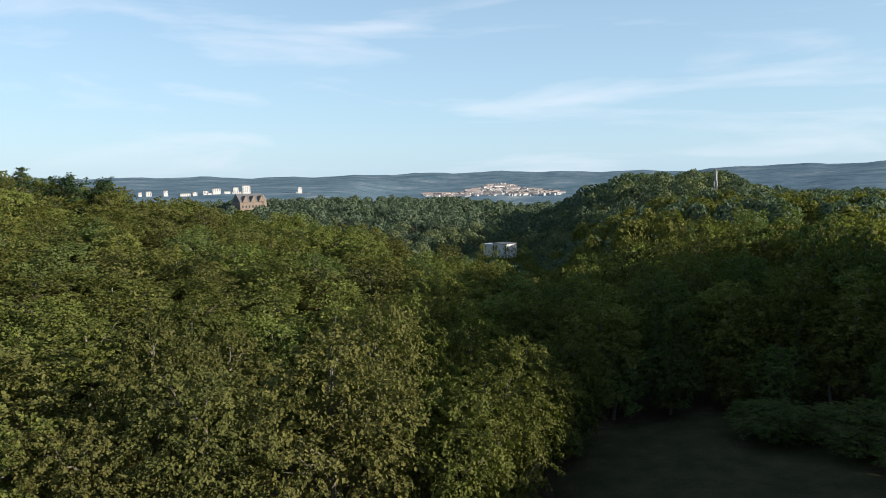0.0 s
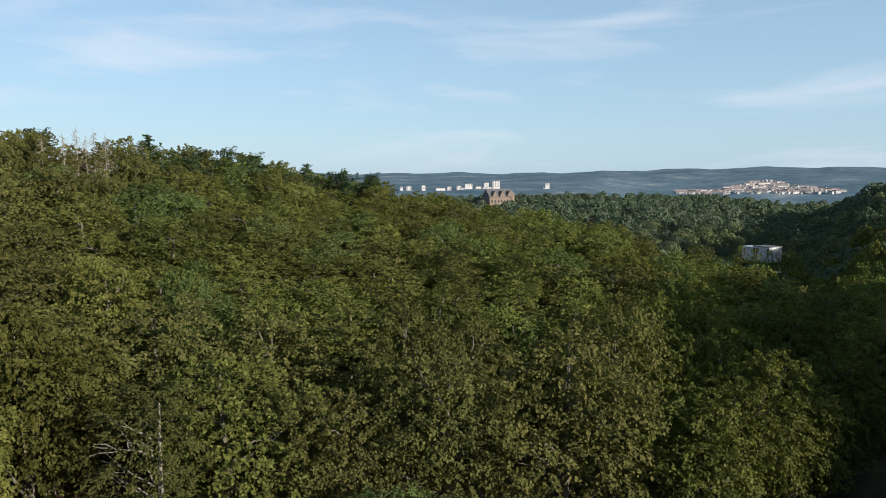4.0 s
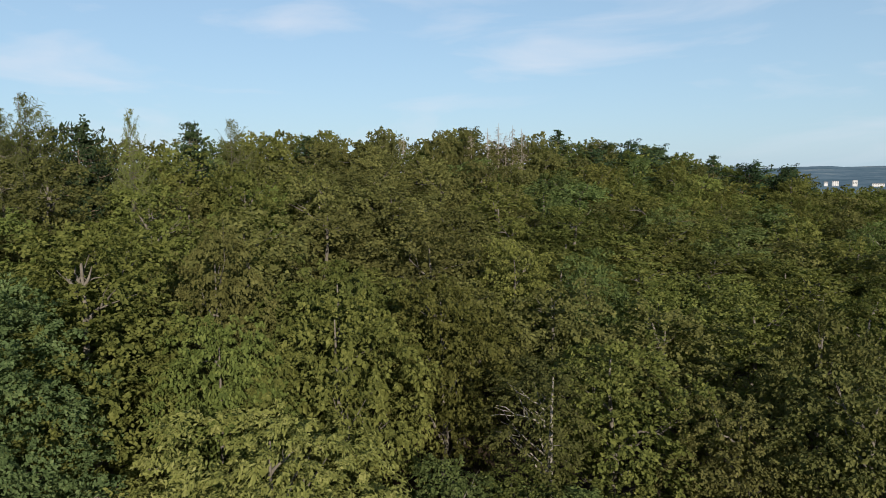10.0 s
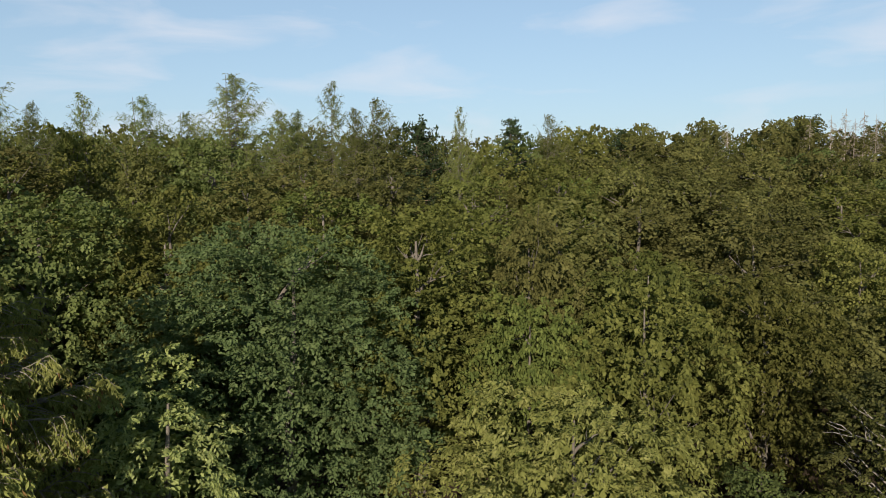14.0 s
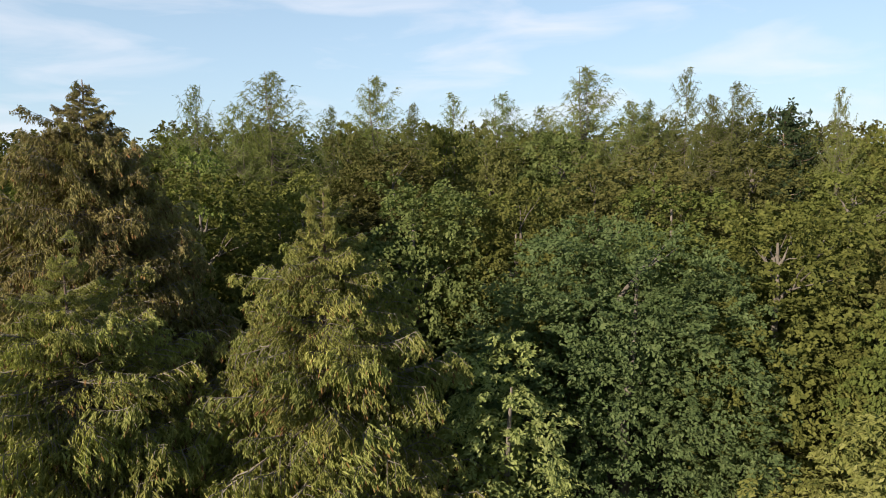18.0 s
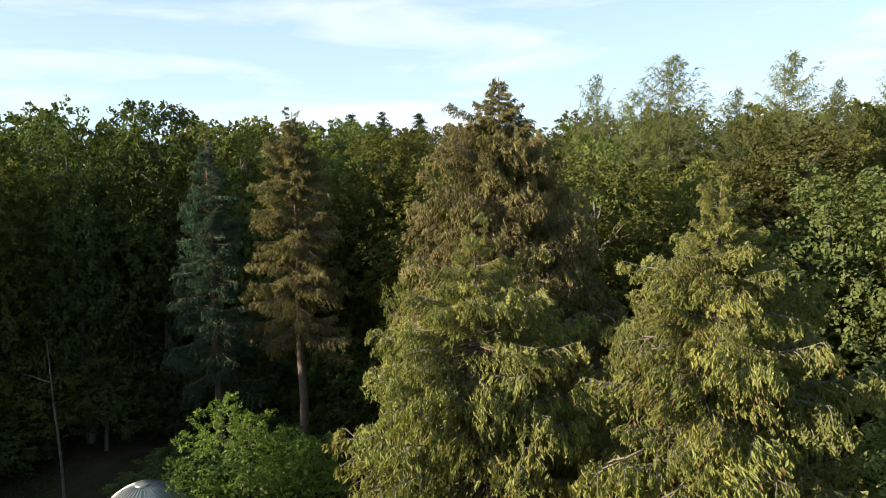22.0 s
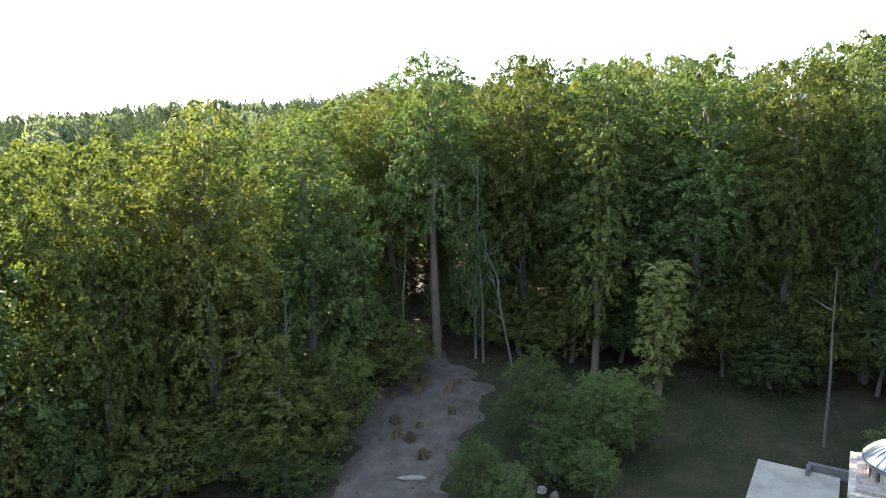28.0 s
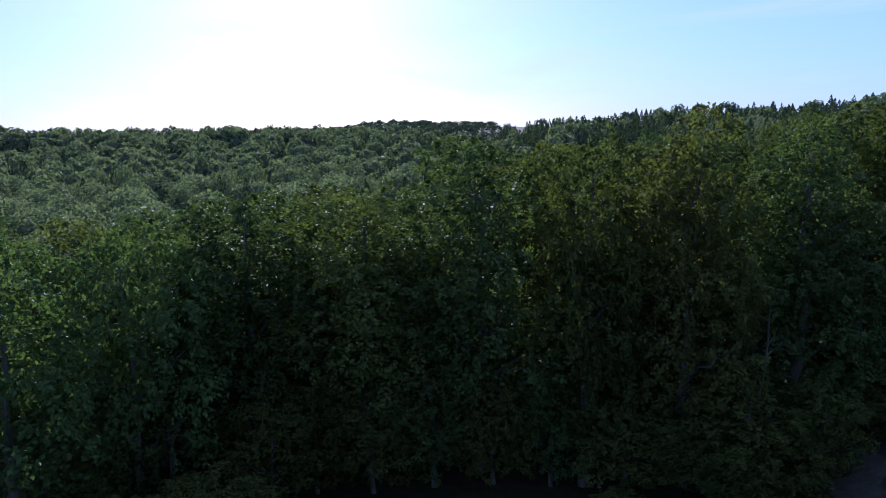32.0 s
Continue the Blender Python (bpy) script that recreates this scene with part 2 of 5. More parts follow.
def tube(path, radii, sides=7):
    """A tapered limb along a path: verts and quads."""
    path, radii = np.asarray(path, float), np.asarray(radii, float)
    d = unit(np.gradient(path, axis=0))
    ref = np.array([0.31, 0.95, 0.05])
    u = unit(np.cross(d, ref))
    v = np.cross(d, u)
    a = np.linspace(0, 2 * np.pi, sides, endpoint=False)
    ring = (u[:, None, :] * np.cos(a)[None, :, None] + v[:, None, :] * np.sin(a)[None, :, None]) * radii[:, None, None]
    verts = (path[:, None, :] + ring).reshape(-1, 3)
    i, j = np.meshgrid(np.arange(len(path) - 1), np.arange(sides), indexing="ij")
    j2 = (j + 1) % sides
    faces = np.stack([i * sides + j, i * sides + j2, (i + 1) * sides + j2, (i + 1) * sides + j], -1).reshape(-1, 4)
    return verts, faces


def joined(pieces):
    """Several (verts, faces) with one face length as one."""
    vs, fs, k = [], [], 0
    for v, f in pieces:
        vs.append(v)
        fs.append(np.asarray(f) + k)
        k += len(v)
    return np.concatenate(vs), np.concatenate(fs)


def limb_path(rng, a, b, steps=6, sag=0.0, wobble=0.06):
    a, b = np.asarray(a, float), np.asarray(b, float)
    t = np.linspace(0, 1, steps)[:, None]
    p = a + (b - a) * t
    ln = np.linalg.norm(b - a)
    p += rng.normal(size=(steps, 3)) * wobble * ln * np.sin(np.pi * t) * 0.6
    p[:, 2] += (np.sin(np.pi * t[:, 0]) * sag * ln)
    return p


# ---- trees: each kind a few mesh sets, shared by its copies ----
def tufts(rng, pts, out, radius, n_each, leaf, droop=0.3, slim=0.6, flat=1.0):
    """Leafy fans at the twigs' ends: rounded plates of leaves that reach out, domed on top and bent down at rim and tip."""
    m = len(pts)
    axis = unit(out * np.array([1, 1, 0.35]) * (0.3 + 0.7 * flat) + np.array([0, 0, 0.1]) + rng.normal(size=(m, 3)) * np.array([0.45, 0.45, 0.25 + 0.5 * (1 - flat)]))
    nrm = unit(np.array([0, 0, 0.9 * flat]) + out * (1.2 - 0.6 * flat) + rng.normal(size=(m, 3)) * 0.35)
    side = unit(np.cross(nrm, axis))
    nrm = np.cross(axis, side)
    big = radius * rng.uniform(0.55, 1.5, (m, 1))
    s = rng.random((m, n_each)) ** 0.75
    q = rng.uniform(-1, 1, (m, n_each))
    # leaves sit on a handful of side twigs
    q = np.where(rng.random(q.shape) < 0.7, np.round(q * 2.5) / 2.5 + rng.normal(size=q.shape) * 0.07, q)
    half = 0.78 * np.sqrt(np.clip(1.2 * (s + 0.12) * (1.22 - s), 0, 1)) * (1 + 0.25 * np.sin(7 * q + 9 * s))
    along, across = (s * 1.9 - 0.7) * big + np.abs(q) * half * 0.25 * big, q * half * big
    under = np.abs(rng.normal(size=s.shape)) * 0.2 * big
    c = pts[:, None, :] + axis[:, None, :] * along[:, :, None] + side[:, None, :] * across[:, :, None] - nrm[:, None, :] * under[:, :, None]
    c[:, :, 2] -= (0.22 + droop) * big * s ** 2 + 0.28 * big * q ** 2
    c = (c + rng.normal(size=c.shape) * radius * 0.05).reshape(-1, 3)
    t = unit((side[:, None, :] * (q * 0.7)[:, :, None] + axis[:, None, :] * 0.6 + rng.normal(size=(m, n_each, 3)) * 0.35
              + np.array([0, 0, -0.2 - droop]) * s[:, :, None]).reshape(-1, 3))
    n2 = (nrm[:, None, :] + side[:, None, :] * (q * 0.6)[:, :, None] + axis[:, None, :] * (0.7 * s)[:, :, None] + rng.normal(size=(m, n_each, 3)) * 0.42).reshape(-1, 3)
    b = unit(np.cross(n2, t))
    n2 = np.cross(t, b)
    size = (leaf * rng.uniform(0.7, 1.3, len(c)))[:, None]
    wd = size * slim * 0.5
    v = np.stack([c - t * size * 0.5, c + b * wd + n2 * wd * 0.3, c + t * size * 0.5, c - b * wd + n2 * wd * 0.3], 1)
    return v.reshape(-1, 3), np.arange(4 * len(c)).reshape(-1, 4)


def spaced(p, gap, most):
    """Rows of p that keep the gap from one another, in order, at most so many."""
    keep = [0]
    for i in range(1, len(p)):
        if np.min(np.sum((p[keep] - p[i]) ** 2, axis=1)) > gap * gap:
            keep.append(i)
            if len(keep) == most:
                break
    return np.array(keep)


def broadleaf_meshes(name, seed, height, radius, n_tuft, n_each, tuft, leaf, mats, base=0.25, lobes=46, droop=0.3, limbs=7, lobe_size=0.25, shape=1.1, slim=0.6, flat=1.0, hollows=0.85, limb=0.42):
    """Trunk with limbs, and a crown of leafy lobes, each set with tufts, with dark gaps between them."""
    rng = np.random.default_rng(seed)
    leaf_mat, bark = mats
    c0 = height * (base + (1 - base) * 0.5)
    rz = height * (1 - base) * 0.5
    k = np.arange(lobes) + 0.5
    phi = np.arccos(1 - 1.9 * k / lobes)
    th = np.pi * (1 + 5 ** 0.5) * k + rng.normal(size=lobes) * 0.3
    full = (1 - np.abs(np.cos(phi)) ** 2.2) ** (1 / 2.2)
    d = np.stack([np.cos(th) * full, np.sin(th) * full, np.cos(phi)], 1)
    lr = radius * lobe_size * rng.uniform(0.65, 1.45, lobes)
    f = rng.uniform(0.55, 1.0, lobes)[:, None]
    cen = d * f * (np.array([radius, radius, rz]) - lr[:, None] * 0.75)
    cen[:, :2] *= (1 + 0.15 * np.sin(th + seed) + 0.1 * np.sin(2 * th + 2 * seed))[:, None]
    cen[:, :2] *= np.clip(1.1 - shape * 0.4 * np.clip(cen[:, 2] / rz, 0, 1) ** 2, 0.5, 1.2)[:, None]
    cen[:, 2] += c0
    weight = lr ** 2 * (1 + 0.9 * np.clip((cen[:, 2] - c0) / rz, -0.25, 1))
    more = n_tuft * 4
    pick = rng.choice(lobes, more, p=weight / weight.sum())
    v = unit(rng.normal(size=(more, 3)) + np.array([0, 0, 0.4]) + unit(d)[pick] * 1.3)
    rad = lr[pick] * rng.uniform(0.75, 1.15, more)
    pts = cen[pick] + v * rad[:, None] * np.array([1.12, 1.12, 0.9])
    # hollows between the sprays, a few metres apart
    wave = rng.normal(size=(4, 3))
    wave *= (2 * np.pi / rng.uniform(0.34 * radius, 0.6 * radius, 4) / np.linalg.norm(wave, axis=1))[:, None]
    hollow = np.sin(pts @ wave.T + rng.uniform(0, 6.28, 4)).sum(axis=1) > hollows
    pts, v, pick = pts[~hollow], v[~hollow], pick[~hollow]
    keep = spaced(pts, tuft * 1.08, n_tuft)
    pts, v, pick = pts[keep], v[keep], pick[keep]
    n_tuft = len(keep)
    lv, lf = tufts(rng, pts, unit(v * 0.75 + d[pick] * 0.45), tuft, n_each, leaf, droop, slim, flat)
    # the leafy inside of the crown
    m = n_tuft * n_each // 40
    w = unit(rng.normal(size=(m, 3))) * rng.uniform(0.15, 0.58, (m, 1)) * (np.array([radius, radius, rz]) * 0.9) + np.array([0, 0, c0])
    iv, fi = leaves(rng, w, rng.normal(size=(m, 3)), leaf * rng.uniform(1.2, 2.0, m), 0.7)
    # broad shaded foliage just under the sprays closes the crown
    m2 = int(n_tuft * 0.6)
    pk = rng.choice(lobes, m2, p=lr ** 2 / (lr ** 2).sum())
    u = unit(rng.normal(size=(m2, 3)) + unit(d)[pk] * 0.8)
    k2 = (cen[pk] - [0, 0, c0]) * 0.66 + [0, 0, c0] + u * (lr[pk] * rng.uniform(0.1, 0.45, m2))[:, None]
    kv, kf = leaves(rng, k2, u + rng.normal(size=(m2, 3)) * 0.5, leaf * rng.uniform(1.5, 2.4, m2), 0.7)
    lv, lf = joined([(lv, lf), (iv, fi), (kv, kf)])
    crown = mesh_from(name + "_crown", lv, lf, [leaf_mat])
    r0 = 0.014 * height + 0.06
    top = np.array([rng.normal() * 0.4, rng.normal() * 0.4, height * 0.84])
    pieces = [tube(limb_path(rng, (0, 0, -1.5), top, 9, wobble=0.015), np.linspace(r0 * 1.25, r0 * 0.18, 9), 9)]
    for i in rng.choice(lobes, min(limbs, lobes), replace=False):
        z = np.clip(cen[i, 2] - np.linalg.norm(cen[i, :2]) * rng.uniform(0.5, 1.0), height * max(base, 0.15) * 0.6, height * 0.75)
        a = np.array([0, 0, z])
        pieces.append(tube(limb_path(rng, a, cen[i], 6, 0.05), np.linspace(r0 * limb, 0.02, 6), 5))
        for _ in range(2):
            e = cen[i] + rng.normal(size=3) * lr[i] * 0.6
            pieces.append(tube(limb_path(rng, a + (cen[i] - a) * 0.55, e, 4), np.linspace(r0 * 0.15, 0.012, 4), 4))
    tv, tf = joined(pieces)
    return crown, mesh_from(name + "_trunk", tv, tf, [bark], True)


def bough_mesh(name, seed, n, mats, cones=0, hang=0.85, big=1.0):
    """One spruce bough, 1 long along +x: an arm with side twigs from which sprays hang like a curtain."""
    rng = np.random.default_rng(seed)
    t = np.linspace(0, 1, 7)
    arm = np.stack([t, 0.04 * np.sin(t * 5 + seed), -0.16 * t + 0.14 * t ** 3], 1)
    wood = [tube(arm, np.linspace(0.009, 0.002, 7), 5)]
    pts, ends = [], []
    for i in range(15):
        u = 0.12 + 0.88 * (i + rng.random()) / 15
        a = np.array([np.interp(u, t, arm[:, k]) for k in range(3)])
        side = 1 if i % 2 else -1
        ln = 0.30 * (1.12 - u) + 0.07
        b = a + np.array([ln * 0.75, side * ln, -0.05 - 0.10 * rng.random()])
        wood.append(tube(np.stack([a, (a + b) / 2 + [0, 0, 0.02], b]), [0.005, 0.004, 0.002], 3))
        ends.append((a, b))
    each = n // (len(ends) * 4 + 8)
    roots = [a + (b - a) * u for a, b in ends for u in (0.35, 0.6, 0.82, 1.0)]
    roots += [np.array([np.interp(u, t, arm[:, k]) for k in range(3)]) for u in np.linspace(0.45, 1.0, 8)]
    for r in roots:
        fall = rng.uniform(0.03, 0.12)
        u = rng.random((each, 1))
        swing = rng.normal(size=3) * 0.02
        pts.append(r + swing * u - np.array([0, 0, 1.0]) * fall * u + rng.normal(size=(each, 3)) * np.array([0.014, 0.014, 0.012]))
    p = np.concatenate(pts)
    m = len(p)
    ln = rng.uniform(0.03, 0.075, m) * big
    face = rng.normal(size=(m, 3)) * np.array([1, 1, 0.5]) + np.array([0.8, 0, 0.35])
    lv, lf = leaves(rng, p, face, ln, 0.3, hang)
    allv, allf, idx = [lv], [lf], [np.zeros(len(lf), int)]
    k = len(lv)
    if cones:
        q = p[rng.choice(m, cones)] + np.array([0, 0, -0.05])
        cv, cf = leaves(rng, q, rng.normal(size=(cones, 3)) * [1, 1, 0.1], np.full(cones, 0.055), 0.4, 0.97)
        allv.append(cv); allf.append(cf + k); idx.append(np.full(len(cf), 2)); k += len(cv)
    wv, wf = joined(wood)
    allv.append(wv); allf.append(wf + k); idx.append(np.full(len(wf), 1))
    return mesh_from(name, np.concatenate(allv), np.concatenate(allf), mats, False, np.concatenate(idx))


def conifer_meshes(name, seed, height, radius, n_leaf, leaf, mats, base=0.12, whorls=22, sparse=0.0, rise=0.0, per=6, power=0.85, hang=0.6, flat_top=False, wide=0.16, slim=0.42, stem=1.0):
    """A whole conifer crown in one mesh, for spruces further off, larches and pines."""
    rng = np.random.default_rng(seed)
    leaf_mat, bark = mats
    pieces, pts, out = [], [], []
    pieces.append(tube(limb_path(rng, (0, 0, -1.5), (rng.normal() * 0.2, rng.normal() * 0.2, height), 9, wobble=0.006), np.linspace((0.011 * height + 0.05) * stem, 0.02, 9), 7))
    share = n_leaf // (whorls * per)
    for w in range(whorls):
        f = (w + 0.5) / whorls
        z0 = height * (base + (1 - base) * f)
        if flat_top:
            reach = radius * (0.45 + 0.75 * math.sin(math.pi * min(1, f * 0.8 + 0.2))) 
        else:
            reach = radius * (1 - f) ** power + 0.25
        for i in range(per):
            if rng.random() < sparse * 0.4:
                continue
            th = rng.random() * 2 * np.pi
            z = z0 + rng.uniform(-0.6, 0.6) * height * (1 - base) / whorls
            ln = reach * rng.uniform(0.4, 1.15)
            b = np.array([np.cos(th) * ln, np.sin(th) * ln, z + ln * (rise + rng.normal() * 0.16)])
            a = np.array([0, 0, z])
            pa = limb_path(rng, a, b, 5, -0.05)
            pieces.append(tube(pa, np.linspace(0.02 + ln * 0.012, 0.008, 5), 3))
            m = max(2, int(share * (0.35 + ln / radius)))
            u = rng.random(m) ** 0.7
            q = np.stack([np.interp(u, np.linspace(0, 1, 5), pa[:, k]) for k in range(3)], 1)
            spread = wide * ln * (1.15 - u)[:, None] + 0.12
            q += rng.normal(size=(m, 3)) * spread * np.array([1, 1, 0.45 if not flat_top else 0.8])
            pts.append(q)
            out.append(np.tile(np.array([np.cos(th), np.sin(th), 0.5]), (m, 1)))
    p, o = np.concatenate(pts), np.concatenate(out)
    m = len(p)
    face = o + rng.normal(size=(m, 3)) * 0.6
    lv, lf = leaves(rng, p, face, leaf * rng.uniform(0.6, 1.4, m), slim, hang)
    tv, tf = joined(pieces)
    return mesh_from(name + "_crown", lv, lf, [leaf_mat]), mesh_from(name + "_trunk", tv, tf, [bark], True)


def larch_meshes(name, seed, height, radius, mats, limbs=78):
    """An airy larch: thin limbs that sag and turn up at their ends, with hanging strands of needles."""
    rng = np.random.default_rng(seed)
    leaf_mat, bark = mats
    pieces = [tube(limb_path(rng, (0, 0, -1.5), (rng.normal() * 0.4, rng.normal() * 0.4, height), 9, wobble=0.008), np.linspace(0.2, 0.02, 9), 6)]
    t = np.linspace(0, 1, 6)
    pts, way = [], []
    for i in range(limbs):
        f = 0.45 + 0.55 * ((i + rng.random()) / limbs) ** 0.8
        ln = radius * min(1.0, (1 - f) * 3.6) ** 0.85 * rng.uniform(0.45, 1.15) + 0.2
        th = rng.random() * 6.283
        up = rng.uniform(0.15, 0.5) + 0.4 * max(0, f - 0.8) / 0.2
        run = ln * t
        z = height * f + ln * (-0.16 * np.sin(np.pi * t) + up * t ** 2)
        bend = th + 0.25 * rng.normal() * t
        pa = np.stack([np.cos(bend) * run, np.sin(bend) * run, z], 1)
        pieces.append(tube(pa, np.linspace(0.018 + ln * 0.008, 0.01, 6), 3))
        n = int(ln * 12) + 5
        u = rng.random(n) ** 0.7
        q = np.stack([np.interp(u, t, pa[:, k]) for k in range(3)], 1)
        dirs = unit(rng.normal(size=(n, 3)) * [0.8, 0.8, 0.5] + [np.cos(th) * 0.7, np.sin(th) * 0.7, -0.25])
        reach = rng.uniform(0.2, 0.85, (n, 1)) * (0.5 + 0.5 * min(1, ln / 2))
        for k in (0.15, 0.4, 0.65, 0.9):
            pts.append(q + dirs * reach * k - np.array([0, 0, 0.3]) * reach * k * k + rng.normal(size=(n, 3)) * 0.03)
            way.append(dirs - np.array([0, 0, 0.5]) * k)
    p, w = np.concatenate(pts), unit(np.concatenate(way))
    m = len(p)
    b = unit(np.cross(w, rng.normal(size=(m, 3))))
    ln = rng.uniform(0.22, 0.45, (m, 1))
    wd = ln * rng.uniform(0.035, 0.075, (m, 1))
    v = np.stack([p - w * ln * 0.5, p + b * wd, p + w * ln * 0.5, p - b * wd], 1).reshape(-1, 3)
    tv, tf = joined(pieces)
    return mesh_from(name + "_crown", v, np.arange(4 * m).reshape(-1, 4), [leaf_mat]), mesh_from(name + "_trunk", tv, tf, [bark], True)


def tree(name, meshes, place, turn, scale, label, category="tree", group="", crown_mat=None):
    root = new(name)
    crown, trunk = meshes
    part("trunk", trunk, root)
    c = part("crown", crown, root)
    if crown_mat:
        c.material_slots[0].link = "OBJECT"
        c.material_slots[0].material = crown_mat
    root.matrix_world = Matrix.LocRotScale(place, Euler((0, 0, turn)), scale)
    return tagged(root, label, category, group)


# ---- the lie of the land: heights by bearing and distance ----
RADII = [0, 45, 75, 110, 180, 300, 450, 700, 900, 1150, 1700, 2600]
LAND = {
    -95: [0, -1, -3, -6, -11, -9, 2, 1, 0, 0, 0, 0],
    -60: [0, 0, 0, 1, 2, 2, 0, -10, -20, -30, -40, -40],
    -32: [0, -0.5, -2, -3, -4, -4, -10, -18, -24, -20, -30, -40],
    -25.5: [0, -1, -3, -4, -5, -4, -8, -12, -22, -24, -40, -60],
    -21.5: [0, -1, -3, -5, -7, -5, 4, 4, -16, -24, -40, -60],
    -15: [0, -1, -4, -7, -11, -10, 0, 6, -30, -40, -60, -80],
    -12: [0, -1, -4, -8, -16, -18, -12, -6, -30, -40, -60, -80],
    -8: [0, -2, -5, -10, -23, -34, -40, -36, -30, -50, -80, -90],
    0: [0, -3, -6, -7, -16, -34, -38, -24, -20, -50, -80, -90],
    10: [0, -2, -3, -3, -6, -26, -40, -24, -18, -50, -55, -36],
    20: [0, 0, 0, 0, 0, -12, -30, -26, -20, -45, -50, -34],
    32: [0, 0, 2, 3, 3, 0, -20, -30, -30, -40, -40, -20],
    43: [0, 1, 4, 6, 7, 8, 0, -10, -15, -20, -30, -40],
    70: [0, 1, 4, 5, 5, 5, 0, -10, -20, -20, -20, -20],
    110: [0, 1, 4, 6, 8, 8, 5, 0, -10, -10, 0, 0],
    145: [0, 0, 2, 5, 8, 12, 14, 10, 0, 0, 0, 0],
    170: [0, 0, 1, 3, 6, 10, 14, 14, 10, 0, 0, 0],
    195: [0, 0, 1, 2, 4, 12, 19, 18, 10, 0, 0, 0],
    215: [0, -1, -2, -2, 0, 8, 13, 12, 8, 0, 0, 0],
    225: [0, -2, -4, -5, -6, 0, 7, 4, 0, 0, 0, 0],
    235: [0, -2, -4, -6, -10, -8, 1, -4, 0, 8, 0, 0],
    241: [0, -2, -4, -6, -11, -8, 1, -4, 2, 10, 0, 0],
    247: [0, -2, -4, -6, -11, -8, 1, -4, -4, 0, 0, 0],
    255: [0, -2, -4, -7, -12, -8, 3, 2, 0, 0, 0, 0],
    265: [0, -1, -3, -6, -11, -9, 2, 1, 0, 0, 0, 0],
}
BEARINGS = np.array(sorted(LAND))
HEIGHTS = np.array([LAND[b] for b in sorted(LAND)], float)


def bearing(x, y):
    return (np.degrees(np.arctan2(-np.asarray(x, float), np.asarray(y, float))) + 95) % 360 - 95


def land(x, y):
    """Height of the ground; arrays or numbers."""
    x, y = np.asarray(x, float), np.asarray(y, float)
    r = np.hypot(x, y)
    az = bearing(x, y)
    b = np.clip(np.searchsorted(BEARINGS, az, "right") - 1, 0, len(BEARINGS) - 2)
    f = np.clip((az - BEARINGS[b]) / (BEARINGS[b + 1] - BEARINGS[b]), 0, 1)
    f = f * f * (3 - 2 * f)
    k = np.clip(np.searchsorted(RADII, r, "right") - 1, 0, len(RADII) - 2)
    R = np.array(RADII, float)
    g = np.clip((r - R[k]) / (R[k + 1] - R[k]), 0, 1)
    low = HEIGHTS[b, k] * (1 - f) + HEIGHTS[b + 1, k] * f
    high = HEIGHTS[b, k + 1] * (1 - f) + HEIGHTS[b + 1, k + 1] * f
    h = low * (1 - g) + high * g
    return h + np.clip(r / 400 - 0.2, 0, 1) * 2.0 * (np.sin(x / 37 + 1) * np.cos(y / 43)) + np.clip(r / 1500 - 0.6, 0, 1) * 8 * np.sin(x / 310) * np.cos(y / 270 + 1)


GRASS = surface("meadow_grass", [(0.3, (0.014, 0.018, 0.008)), (0.46, (0.026, 0.028, 0.012)), (0.58, (0.044, 0.037, 0.02)), (0.72, (0.075, 0.058, 0.034))], 0.35, bump=0.8, bump_scale=14, rough=0.95, spec=0.1)
LITTER = surface("forest_floor", [(0.3, (0.022, 0.017, 0.011)), (0.5, (0.045, 0.033, 0.021)), (0.7, (0.08, 0.06, 0.038))], 1.2, bump=0.9, bump_scale=9, rough=0.95, spec=0.1)
GRAVEL = surface("grey_gravel", [(0.3, (0.052, 0.042, 0.032)), (0.48, (0.087, 0.073, 0.059)), (0.65, (0.130, 0.112, 0.093)), (0.78, (0.063, 0.045, 0.029))], 0.8, bump=0.9, bump_scale=22, rough=0.95, spec=0.1)

# sand paled to stand for sunlight at the track's far end
SUN_TINTED_SAND = surface("sun_tinted_sand", [(0.3, (0.3, 0.25, 0.19)), (0.5, (0.42, 0.36, 0.28)), (0.7, (0.55, 0.48, 0.38))], 1.0, bump=0.4, rough=0.95, spec=0.1)
WORN_GRAVEL = surface("leaf_strewn_gravel", [(0.3, (0.038, 0.029, 0.020)), (0.48, (0.075, 0.060, 0.045)), (0.65, (0.120, 0.102, 0.082)), (0.78, (0.053, 0.038, 0.024))], 1.1, bump=0.9, bump_scale=16, rough=0.95, spec=0.12)


def ring_sheet(name, rad, mats, height, choose=None, az=None):
    """A sheet of ground over rings of the given radii."""
    closed = az is None
    az = np.radians(np.arange(0, 360, 1.5)) if closed else np.radians(az)
    rr, aa = np.meshgrid(rad, az, indexing="ij")
    x, y = -rr * np.sin(aa), rr * np.cos(aa)
    z = height(x, y)
    n, m = rr.shape
    v = np.stack([x, y, z], -1).reshape(-1, 3)
    i, j = np.meshgrid(np.arange(n - 1), np.arange(m if closed else m - 1), indexing="ij")
    j2 = (j + 1) % m
    f = np.stack([i * m + j, i * m + j2, (i + 1) * m + j2, (i + 1) * m + j], -1).reshape(-1, 4)
    mid = v[f].mean(1)
    return new(name, mesh_from(name, v, f, mats, True, None if choose is None else choose(mid)))


